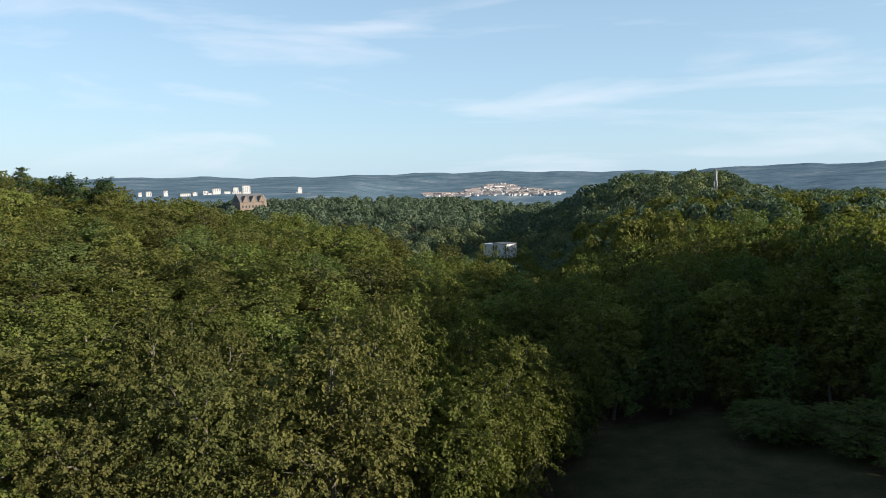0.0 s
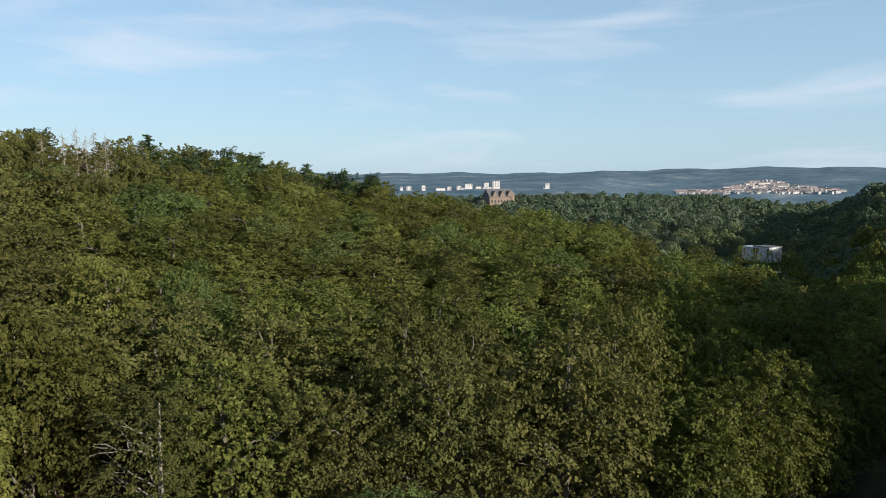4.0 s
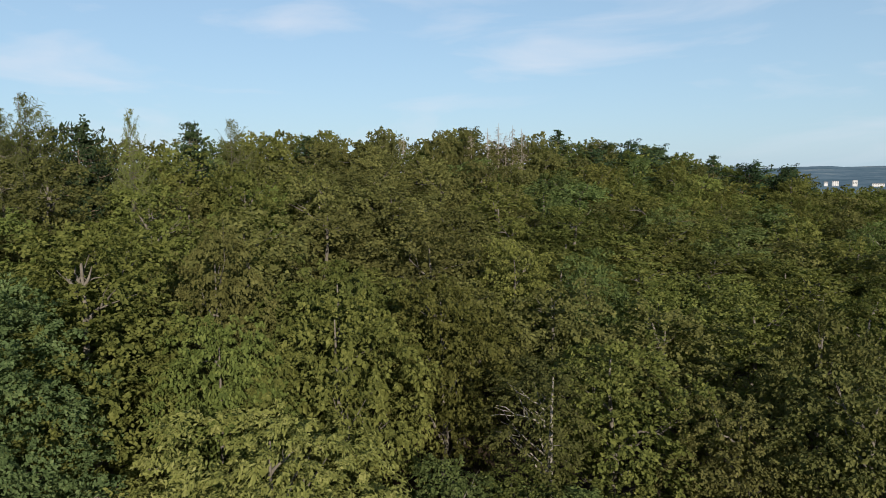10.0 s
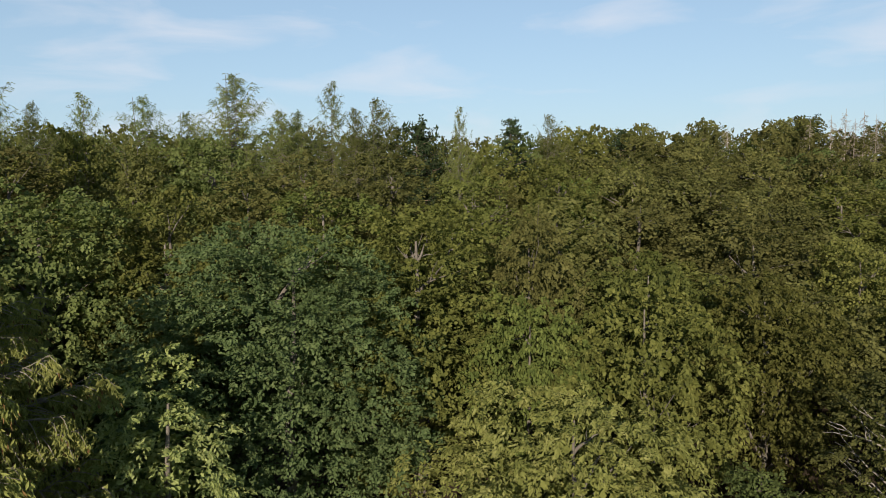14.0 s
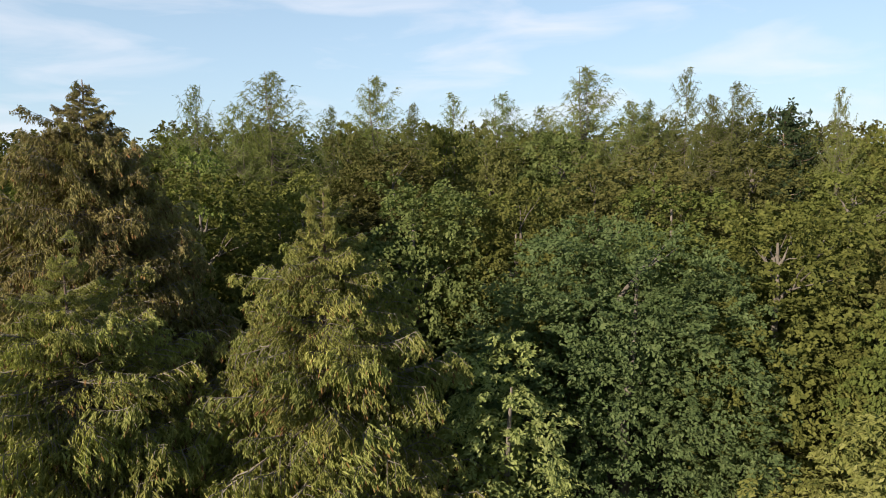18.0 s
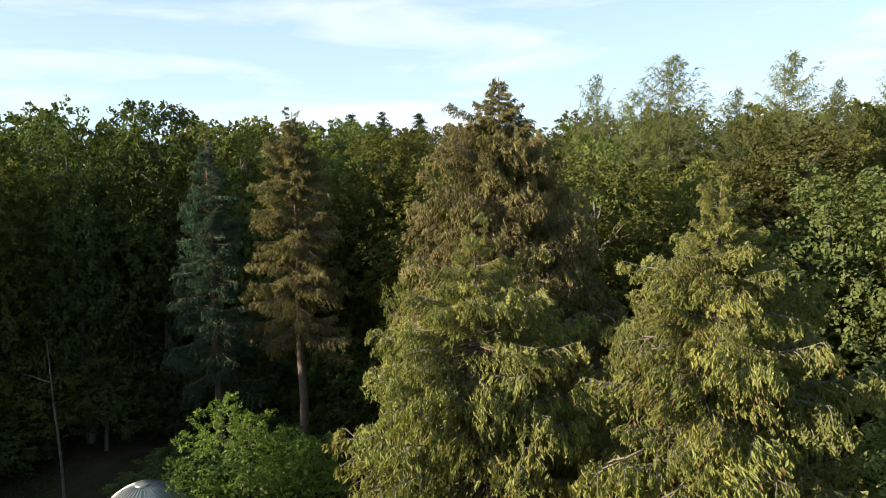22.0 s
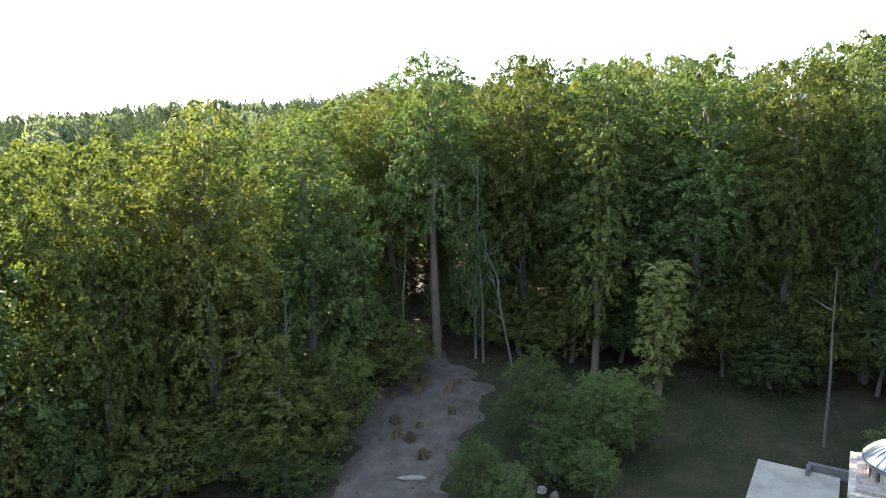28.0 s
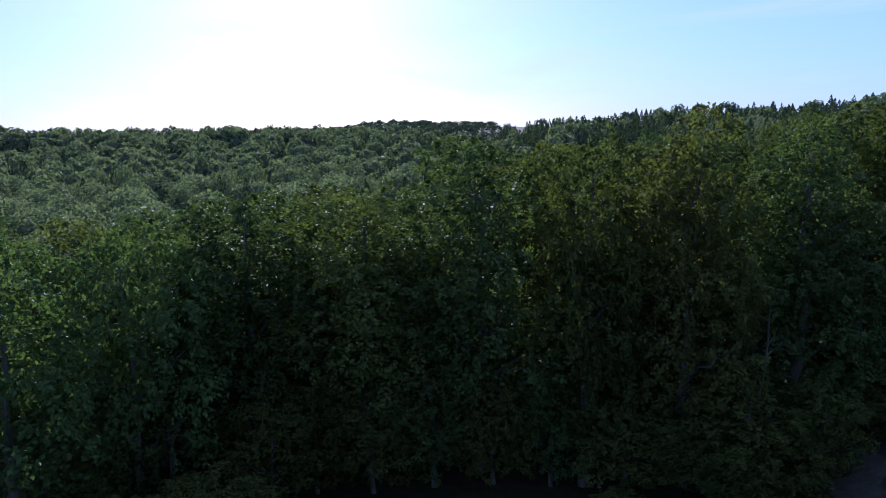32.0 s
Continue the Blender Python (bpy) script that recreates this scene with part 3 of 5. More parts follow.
# where the open meadow ends, by bearing
EDGE = {-100: 34, -70: 40, -50: 62, -32: 84, -20: 82, -12: 74, -8: 52, 0: 44, 10: 40, 20: 38, 35: 37, 50: 35, 65: 36, 85: 40, 100: 40, 118: 40, 132: 42, 137: 58, 145: 64, 152: 60, 155: 59, 175: 58, 190: 60, 200: 57, 208: 45, 218: 42, 235: 43, 250: 43, 260: 34}
EDGE_AZ = np.array(sorted(EDGE), float)
EDGE_R = np.array([EDGE[k] for k in sorted(EDGE)], float)


def edge(az):
    return np.interp((np.asarray(az, float) + 100) % 360 - 100, EDGE_AZ, EDGE_R)


def under_trees(mid):
    r, az = np.hypot(mid[:, 0], mid[:, 1]), bearing(mid[:, 0], mid[:, 1])
    return (r > edge(az) - 1.0).astype(int)


ground = ring_sheet("ground", np.concatenate([[0.01], np.linspace(2, 90, 60), np.geomspace(93, 2600, 60)]), [GRASS, LITTER],
                    lambda x, y: land(x, y) + 0.06 * np.sin(x * 1.3) * np.cos(y * 1.7) * (np.hypot(x, y) < 90), under_trees)
tagged(ground, "dark meadow grass and leaf-strewn forest floor", "ground", kind="structure")


def stand(az, dist, sink=0.1):
    p = around(az, dist)
    p.z = float(land(p.x, p.y)) - sink
    return p


# ---- tree sets ----
NEAR = [broadleaf_meshes("near_tree", 11 + i, 14, 5.2, 820, 34, 0.6, 0.25, (BEECH, BARK), 0.03, 44, 0.25, 9, 0.25, slim=0.72) for i in range(4)]
MIDDLE = [broadleaf_meshes("middle_tree", 31 + i, 16, 5.0, 700, 32, 0.66, 0.28, (BEECH, BARK), 0.06, 42, 0.25, 6, 0.25, slim=0.72, flat=0.7) for i in range(4)]
TALL = [broadleaf_meshes("tall_tree", 41 + i, 26, 5.2, 1500, 32, 0.68, 0.29, (BEECH, BARK), 0.04, 72, 0.2, 9, 0.28, 0.5, slim=0.72, flat=0.7) for i in range(3)]
OPEN = [broadleaf_meshes("open_tree", 46, 27, 4.6, 1000, 34, 0.66, 0.27, (BEECH, BROWN_BARK), 0.27, 60, 0.18, 14, 0.26, 0.4, slim=0.7, flat=0.8)]
BACK = [broadleaf_meshes("back_tree", 51 + i, 22, 4.8, 640, 28, 0.78, 0.34, (BEECH, BARK), 0.08, 40, 0.2, 4, 0.28, slim=0.72, flat=0.3) for i in range(4)]
VALLEY = [broadleaf_meshes("valley_tree", 141 + i, 17, 6.0, 340, 20, 1.1, 0.5, (BEECH, BARK), 0.1, 40, 0.12, 2, 0.24, slim=0.72, flat=0.3) for i in range(4)]
LARCHES = [larch_meshes("larch", 61 + i, 24, 4.2, (LARCH, BARK), (112, 150, 124)[i]) for i in range(3)]
PINES = [conifer_meshes("pine", 71 + i, 20, 3.2, 4000, 0.42, (DARK_NEEDLE, BROWN_BARK), 0.5, 14, 0.3, 0.2, 7, 0.5, 0.1, flat_top=True) for i in range(2)]
FIRS = [conifer_meshes("fir", 81 + i, 22, 3.6, 9000, 0.4, (DARK_NEEDLE, BROWN_BARK), 0.15, 34, 0.1, 0.02, 8, 0.5, 0.4, wide=0.12, slim=0.3) for i in range(2)]
SIZES = {}


def crown_top(me):
    return max(v.co.z for v in me.vertices)


for meshes, (h, r) in ((NEAR, (14, 5.2)), (MIDDLE, (16, 5.0)), (TALL, (26, 5.2)), (OPEN, (27, 4.6)), (BACK, (22, 4.8)), (VALLEY, (17, 6.0)), (LARCHES, (24, 4.2)), (PINES, (20, 3.2)), (FIRS, (22, 3.6))):
    for m in meshes:
        SIZES[m[0].name] = (crown_top(m[0]), r)
TAKEN = []
WOOD_RNG = np.random.default_rng(5)


def plant(name, meshes, az, dist, height, radius, label, mat=None, category="tree", group="", ground_z=None):
    p = stand(az, dist)
    h0, r0 = SIZES[meshes[0].name]
    TAKEN.append((p.x, p.y, radius))
    return tree(name, meshes, p, WOOD_RNG.uniform(0, 6.28), (radius / r0, radius / r0, height / h0), label, category, group, mat)


def top_to_height(az, dist, top):
    p = stand(az, dist)
    return top - p.z


def free(p, radius, overlap=0.8):
    return all((p.x - q[0]) ** 2 + (p.y - q[1]) ** 2 > ((radius + q[2]) * overlap) ** 2 for q in TAKEN)


# ---- the spruces, with each bough a part of its own ----
BOUGHS = [bough_mesh("bough", 90 + i, 820, [NEEDLE, BARK, CONE], 34 if i < 3 else 12, 0.55) for i in range(5)]
BROWN_BOUGHS = [bough_mesh("brown_bough", 105 + i, 760, [BROWN_NEEDLE, BARK, CONE], 24, 0.55) for i in range(4)]
SHORT_BOUGHS = [bough_mesh("short_bough", 110 + i, 760, [NEEDLE, BARK, CONE], 14, 0.5, 1.35) for i in range(3)]
SHORT_BROWN = [bough_mesh("short_brown_bough", 113 + i, 760, [BROWN_NEEDLE, BARK, CONE], 14, 0.5, 1.35) for i in range(3)]
BLUE_BOUGHS = [bough_mesh("blue_bough", 96 + i, 460, [BLUE_NEEDLE, BROWN_BARK], 0, 0.55, 1.4) for i in range(3)]


def spruce(name, az, dist, height, radius, whorls, per, label, boughs, start=0.1, power=0.7, gap=0.0, seed=1, short=None):
    rng = np.random.default_rng(seed)
    root = new(name)
    p = stand(az, dist)
    tv, tf = tube(limb_path(rng, (0, 0, -1.5), (0.1, -0.1, height), 12, wobble=0.004), np.linspace(0.014 * height + 0.05, 0.02, 12), 10)
    part("trunk", mesh_from("spruce_trunk", tv, tf, [BROWN_BARK], True), root)
    for w in range(whorls):
        f = ((w + 0.5) / whorls) ** 0.68
        z = height * (start + (0.985 - start) * f)
        reach = radius * (1 - f) ** power * min(1, 0.18 + (1 - f) * 5.5) * rng.uniform(0.82, 1.1) + 0.28
        for i in range(per + (3 if f > 0.6 else 0)):
            if rng.random() < gap:
                continue
            th = 2 * math.pi * (i + rng.uniform(0, 0.9)) / per + w * 1.7
            ln = reach * rng.uniform(0.72, 1.12)
            kind = short if short and ln < 2.3 else boughs
            b = part("bough", kind[int(rng.integers(len(kind)))], root)
            tilt = 0.2 - 0.5 * f + rng.normal() * 0.22
            b.matrix_local = Matrix.LocRotScale((0, 0, z + rng.normal() * 0.45), Euler((rng.normal() * 0.25, tilt, th)), (ln, ln * rng.uniform(0.5, 0.85), max(ln, 1.0) * rng.uniform(0.85, 1.2)))
    root.matrix_world = Matrix.LocRotScale(p, Euler((0, 0, rng.uniform(0, 6.28))), (1, 1, 1))
    TAKEN.append((p.x, p.y, radius))
    return tagged(root, label, "spruce")


spruce("spruce", 114.8, 25, 21.3, 7.3, 40, 8, "olive-green spruce with drooping boughs and brown cones", BOUGHS, 0.1, 0.64, 0.14, 3, SHORT_BOUGHS)
spruce("spruce", 133.4, 26, 19.6, 6.9, 38, 8, "yellow-green spruce thick with drooping boughs and cones", BOUGHS, 0.08, 0.5, 0.12, 8, SHORT_BOUGHS)
spruce("spruce", 131.7, 34, 26.3, 7.3, 50, 9, "tall spruce with thinning brownish crown and cones", BROWN_BOUGHS, 0.1, 0.52, 0.14, 4, SHORT_BROWN)
spruce("spruce", 148.4, 48, 25.9, 3.4, 36, 8, "slender dark spruce bare of boughs low down", BROWN_BOUGHS, 0.42, 0.4, 0.2, 5, SHORT_BROWN)
spruce("spruce", 155.0, 50, 24.2, 3.2, 36, 8, "blue-green spruce against the dark wood", BLUE_BOUGHS, 0.3, 0.55, 0.1, 6)

# ---- single trees that stand out at the meadow's edge ----
CHESTNUT = [broadleaf_meshes("chestnut", 7, 20.5, 8.0, 2100, 40, 0.48, 0.2, (CHESTNUT_LEAF, BARK), 0.02, 190, 0.05, 4, 0.13, 0.4, hollows=2.2)]
LIMES = [broadleaf_meshes("lime", 8, 13.2, 6.4, 760, 50, 0.6, 0.24, (LIME, BARK), 0.05, 90, 0.5, 5, 0.17, 0.7, 0.42)]
ASHES = [broadleaf_meshes("ash", 9, 16.2, 2.4, 600, 46, 0.5, 0.2, (ASH, BARK), 0.05, 80, 0.4, 5, 0.32, 0.9, 0.5)]
MAPLES = [broadleaf_meshes("maple", 10 + i, 10.5, 3.4, 820, 40, 0.4, 0.155, (MAPLE, BARK), 0.03, 60, 0.05, 5, 0.24, 2.2) for i in range(2)]
IVY = [broadleaf_meshes("ivy", 14, 13.5, 1.2, 300, 30, 0.42, 0.24, (FRESH, BROWN_BARK), 0.02, 40, 0.5, 4, 0.55, 0.3)]
for meshes, size in ((CHESTNUT, (20.5, 8.0)), (LIMES, (13.2, 6.4)), (ASHES, (16.2, 2.4)), (MAPLES, (10.5, 3.4)), (IVY, (13.5, 1.2))):
    for m in meshes:
        SIZES[m[0].name] = size
plant("chestnut_tree", CHESTNUT[0], 91, 36, 20.0, 7.9, "broad dark green chestnut tree with a dense crown")
plant("lime_tree", LIMES[0], 66.5, 29.5, 13.2, 6.2, "yellow-green tree with drooping long leaves")
plant("ash_tree", ASHES[0], 100.3, 27.2, 16.0, 2.4, "slim pale green tree beside a spruce", None)
plant("maple_tree", MAPLES[0], 153.6, 36.5, 11.0, 3.3, "bright green young maple beside the domed chapel")
plant("maple_tree", MAPLES[1], 149.0, 37.5, 9.2, 2.6, "bright green young maple beside the domed chapel")
plant("maple_tree", MAPLES[1], 138.9, 40, 19.4, 1.9, "tall narrow maple behind a spruce", FRESH)
plant("broadleaf_tree", OPEN[0], 197.7, 59, 26.8, 4.0, "tall beech beside the gap in the wood", DEEP)
plant("broadleaf_tree", MIDDLE[1], 194.3, 58.5, 14.5, 2.2, "dark green tree filling in beside a tall beech", DEEP)
plant("ivy_clad_trunk", IVY[0], 178.8, 53, 12.6, 1.35, "dead trunk thickly grown with pale green ivy", LIME, "ivy")
plant("ivy_clad_trunk", IVY[0], 184.0, 56.0, 24.0, 1.5, "tall trunk thickly grown with ivy to its top", FRESH, "ivy")
for az, d, h, r in ((189.0, 43, 7.2, 2.2), (183.2, 42, 6.9, 2.3), (194.3, 36, 4.3, 1.5), (187.0, 39, 4.6, 2.0), (180.6, 44, 5.2, 2.0), (185.4, 40.5, 5.4, 1.9), (191.4, 35.5, 3.0, 1.6), (183.6, 37.5, 3.6, 1.5), (211, 40.5, 3.4, 2.6), (334, 72, 4.5, 4.0), (328, 69, 5.0, 4.5)):
    plant("young_tree", MAPLES[int(WOOD_RNG.integers(2))], az, d, h, r, "dark green young tree at the meadow's edge", DEEP, "tree", "young trees at the meadow")

BIRCHES = [broadleaf_meshes("birch", 17, 14, 3.2, 330, 34, 0.55, 0.2, (OLIVE, PALE_BARK), 0.3, 40, 0.35, 12, 0.22, 0.9, limb=0.26)]
SIZES[BIRCHES[0][0].name] = (14, 3.2)
plant("birch_tree", BIRCHES[0], 43.6, 37.6, 13.2, 3.0, "sparse birch with a pale forked trunk in the wood's edge", None, "birch")

# ---- skyline conifers ----
for az, d, el, r, kind in ((86.1, 82, 7.7, 2.5, 0), (93.6, 80, 8.1, 4.4, 1), (82.6, 84, 6.4, 3.4, 2), (75.8, 72, 5.6, 1.6, 0), (100.2, 80, 6.3, 3.6, 2), (104.3, 82, 6.4, 2.6, 0), (110.4, 74, 7.7, 3.4, 1), (118.6, 75, 8.0, 4.2, 1), (124.4, 76, 6.9, 2.6, 0), (88.8, 82, 5.4, 3.0, 2), (68.6, 92, 4.9, 2.6, 0), (97.2, 84, 5.2, 3.0, 2), (107.4, 72, 5.6, 2.4, 2), (90.2, 78, 5.4, 3.0, 1), (121.4, 74, 5.6, 3.0, 2), (114.0, 72, 5.4, 2.6, 2), (84.3, 80, 5.6, 2.6, 1)):
    top = 22.4 + d * math.tan(radians(el))
    plant("larch", LARCHES[kind], az, d, top_to_height(az, d, top), r * 1.3, "airy pale green larch rising over the wood", None, "larch", "larches on the skyline")
for az, d, el, r, meshes, word in ((71.6, 90, 4.2, 2.6, FIRS[0], "fir"), (79.3, 84, 4.4, 1.8, PINES[0], "pine"), (42.8, 150, 3.7, 2.6, FIRS[1], "fir"), (50.2, 150, 3.6, 3.6, PINES[1], "pine"), (39.6, 150, 2.8, 3.4, PINES[0], "pine"), (37.3, 152, 2.9, 2.8, PINES[1], "pine"), (31.1, 155, 1.5, 2.6, FIRS[0], "fir"), (28.4, 158, 1.0, 3.0, PINES[0], "pine"), (35.4, 150, 2.4, 4.0, PINES[1], "pine"), (63, 110, 3.0, 2.4, FIRS[1], "fir"), (26.0, 160, 0.7, 3.0, PINES[1], "pine"), (138.5, 120, 3.8, 2.2, FIRS[0], "fir"), (141.5, 125, 3.9, 2.0, FIRS[1], "fir"), (144, 125, 3.8, 2.0, FIRS[0], "fir")):
    top = 22.4 + d * math.tan(radians(el + (0.0 if az < 46 else 0.5)))
    plant(word + "_tree", meshes, az, d, top_to_height(az, d, top), r * 1.9, "dark green " + word + " standing out on the wooded skyline", None, word, "dark conifers on the skyline")


def dead_conifer_mesh(seed):
    rng = np.random.default_rng(seed)
    pieces = [tube(limb_path(rng, (0, 0, -1), (0.2, 0, 22), 9, wobble=0.004), np.linspace(0.24, 0.02, 9), 6)]
    for i in range(110):
        z = 7 + 14.5 * (i / 110)
        ln = 2.3 * (1 - i / 121) + 0.3
        th = rng.random() * 6.283
        e = np.array([math.cos(th) * ln, math.sin(th) * ln, z - ln * rng.uniform(0.0, 0.35)])
        pieces.append(tube(limb_path(rng, (0, 0, z), e, 4), np.linspace(0.045, 0.012, 4), 3))
        for _ in range(3):
            u = rng.uniform(0.4, 1)
            q = np.array([0, 0, z]) * (1 - u) + e * u
            pieces.append(tube(np.stack([q, q + rng.normal(size=3) * 0.3 - [0, 0, 0.25]]), [0.018, 0.008], 3))
    v, f = joined(pieces)
    return mesh_from("dead_conifer", v, f, [DEAD_WOOD], True)


DEAD = [dead_conifer_mesh(120 + i) for i in range(2)]
for i, (az, el) in enumerate(((49.8, 2.6), (47.6, 3.3), (46.4, 3.1), (45.6, 2.8), (48.4, 2.9), (55.3, 2.4), (47.0, 2.6))):
    p = stand(az, 128)
    ob = tagged(new("dead_conifer", DEAD[i % 2]), "bare bleached dead conifer on the skyline", "dead tree", "dead conifers on the skyline")
    ob.matrix_world = Matrix.LocRotScale(p, Euler((0, 0, i * 1.3)), (1, 1, (22.4 + 128 * math.tan(radians(el + 1.0)) - p.z) / 22))

# ---- the wood round the meadow: elevations of its canopy at the front and at the crest ----
CANOPY = {-34: (-5.5, -5.0, 120), -20: (-6.6, -6.2, 120), -12: (-9.5, -7.6, 115), -7: (-12, -8.0, 120), 0: (-13, -5.6, 130), 10: (-15, -3.0, 150), 20: (-16, -1.1, 165), 30: (-17, 0.8, 165), 40: (-16.5, 2.9, 150), 55: (-15, 4.0, 130), 66: (-9, 3.5, 105), 80: (-5, 3.6, 85), 92: (-4, 3.6, 80), 105: (-2.5, 3.7, 78), 120: (-1, 3.9, 80), 135: (0, 3.2, 100), 143: (1.8, 3.5, 120), 150: (3.0, 3.6, 85), 160: (4.9, 4.6, 85), 167: (4.8, 4.4, 85), 173: (3.5, 3.6, 85), 177: (4.1, 4.0, 85), 183: (4.3, 4.2, 85), 190: (3.4, 3.3, 90), 195: (2.0, 2.0, 90), 200: (1.0, 1.0, 90), 204: (0.4, 0.6, 90), 209: (1.0, 0.4, 80), 216: (0.2, -0.6, 75), 223: (-1.6, -2.2, 75), 228: (-1.2, -2.4, 75), 235: (-2.4, -3.6, 75), 240: (-4.6, -5.0, 75), 246: (-4.3, -5.2, 75), 254: (-5.0, -5.8, 75), 260: (-6.2, -6.4, 75), 266: (-7.0, -6.6, 75)}
CAN_AZ = np.array(sorted(CANOPY), float)
CAN = np.array([CANOPY[k] for k in sorted(CANOPY)], float)


def canopy_top(az, d):
    """Height of the treetops there."""
    el0, el1, crest = (np.interp(az, CAN_AZ, CAN[:, i]) for i in range(3))
    e = edge(az)
    f = np.clip((d - e) / (crest - e), 0, 1) ** 0.4
    return 22.4 + d * np.tan(np.radians(el0 + (el1 - el0) * f))


GREENS = [BEECH, BEECH, BEECH, FRESH, BEECH, DEEP, BEECH]
LABELS = {BEECH.name: "green beech in a dense mixed wood", OLIVE.name: "olive-brown beech heavy with mast in the wood", DEEP.name: "dark green broadleaf tree in the wood"}


def wood_green(a, d):
    """Leaf colour of a tree: olive-brown beeches full of mast stand in groups."""
    brown = 0.75 if 44 < a < 66 and d > 58 or 22 < a < 37 and d < 58 or 8 < a < 18 and d < 60 else 0.2
    if WOOD_RNG.random() < brown:
        return OLIVE
    return GREENS[int(WOOD_RNG.integers(len(GREENS)))]


def wood_rows():
    rows = {0: 3.2, 1: 10.0, 2: 17.5, 3: 26.0, 4: 35.0, 5: 45.0}
    for ring, off in rows.items():
        az = -34.0
        while az < 269:
            d = float(edge(az)) + off + WOOD_RNG.uniform(-2.0, 2.0)
            r = WOOD_RNG.uniform(4.0, 6.0) * (0.92 if ring == 0 else 1.0)
            step = math.degrees(r * 1.5 / d)
            a = az + step * 0.5
            az += step
            if ring > 3 and a < -8 or  ring > 2 and a < -12:
                continue
            p = stand(a, d)
            if not free(p, r, 0.66) or 197.5 < a < 201.0 and d < 92:
                continue
            top = float(canopy_top(a, d)) + WOOD_RNG.uniform(-2.6, 0.9)
            h = top - p.z
            if h < 5:
                continue
            wall = 143 < a < 206
            meshes = TALL if (wall and ring < 1 or d < 66 and h > 19.5) else NEAR if d < 52 and ring < 2 and a < 128 else MIDDLE if d < 68 and h < 19 else BACK
            mat = wood_green(a, d)
            if 205 < a:
                mat = [BEECH, DEEP, FRESH, DEEP][int(WOOD_RNG.integers(4))]
            if wall:
                mat = [FRESH, DEEP, DEEP, BEECH][int(WOOD_RNG.integers(4))]
            label = LABELS.get(mat.name, "fresh green broadleaf tree in the wood")
            plant("broadleaf_tree", meshes[int(WOOD_RNG.integers(len(meshes)))], a, d, h, r, label, mat, "tree", "trees of the wood")


def undergrowth():
    """Bushes and saplings along the foot of the wood, where its face is open."""
    for a0, a1, step, off in ((24, 62, 5.5, -2.0), (143, 195, 4.2, 0.0), (145, 195, 5.0, 8.0), (143, 195, 4.4, 18.0), (144, 195, 4.4, 30.0), (201.5, 268, 5.2, -0.5), (203, 268, 6.0, 7.0), (201, 268, 4.6, 15.0), (202, 268, 4.6, 23.0), (201, 268, 5.0, 33.0), (-34, -9, 4.0, 0.5), (-34, -9, 4.6, 8.0)):
        a = a0
        while a < a1:
            d = float(edge(a)) + off + WOOD_RNG.uniform(-1.5, 1.5)
            h, r = WOOD_RNG.uniform(5, 9), WOOD_RNG.uniform(2.6, 3.8)
            plant("undergrowth_bush", (MIDDLE if off < 5 else VALLEY)[int(WOOD_RNG.integers(4))], a, d, h, r, "dark green bush at the foot of the wood", [BEECH, DEEP][int(WOOD_RNG.integers(2))], "bush", "bushes at the wood's foot")
            a += step * WOOD_RNG.uniform(0.8, 1.2)


for az, d, h, r in ((-3.6, 47.5, 13.0, 4.4), (-6.4, 56, 13.5, 4.6), (-0.8, 45.5, 13.0, 4.6), (-10.0, 65, 12.5, 4.6)):
    plant("broadleaf_tree", NEAR[int(WOOD_RNG.integers(4))], az, d, h, r, LABELS[BEECH.name], BEECH, "tree", "trees of the wood")
wood_rows()
undergrowth()
for az, d, h in ((145.6, 52, 9.5), (150.9, 54, 11.0), (146.8, 46.5, 4.2), (150.4, 48, 4.6), (153.0, 45.5, 3.6), (157.8, 47, 5.0), (160.6, 46, 4.2)):
    plant("undergrowth_bush", MIDDLE[int(WOOD_RNG.integers(4))], az, d, h, 2.0 + 0.16 * h, "dark green bush under the spruces", DEEP, "bush", "bushes at the wood's foot")
for az, d in ((197.2, 64), (201.8, 63), (197.6, 71), (201.3, 70), (197.7, 79), (200.8, 78), (197.4, 92), (200.6, 94)):
    plant("undergrowth_bush", MIDDLE[int(WOOD_RNG.integers(4))], az, d, WOOD_RNG.uniform(5, 9), 1.7, "dark green bush beside the forest track", DEEP, "bush", "bushes at the wood's foot")
for az, d, h in ((201.6, 74, 25.0), (197.2, 88, 26.0), (201.2, 64, 24.0), (198.0, 68, 24.5), (200.9, 82, 25.5)):
    plant("broadleaf_tree", OPEN[0], az, d, h, 4.0, "tall beech arching over the forest track", BEECH)
# the wood to the side that the walk never faces: it throws the meadow's shade
for i in range(28):
    az = 321.5 - (i // 2) * 2.7
    d = float(edge(az - 360)) + 5 + (i % 2) * 9 + (i % 3) * 2
    plant("broadleaf_tree", BACK[i % 4], az, d, (28 if i < 12 else 17) + (i % 2) * 3, 6.2, "tall beech shading the meadow", BEECH, "tree", "trees of the wood")
for i in range(22):
    az, d = 322.0 - (i // 2) * 2.3, 88 + (i % 2) * 10 + (i % 3) * 2
    plant("broadleaf_tree", BACK[i % 4], az, d, 31 + (i % 3), 5.8, "tall beech shading the meadow", BEECH, "tree", "trees of the wood")


for i in range(26):
    az, d = 322.4 - (i // 2) * 1.9, 112 + (i % 2) * 15 + (i % 3) * 2
    plant("broadleaf_tree", BACK[i % 4], az, d, 33 + (i % 3), 5.8, "tall beech shading the meadow", BEECH, "tree", "trees of the wood")


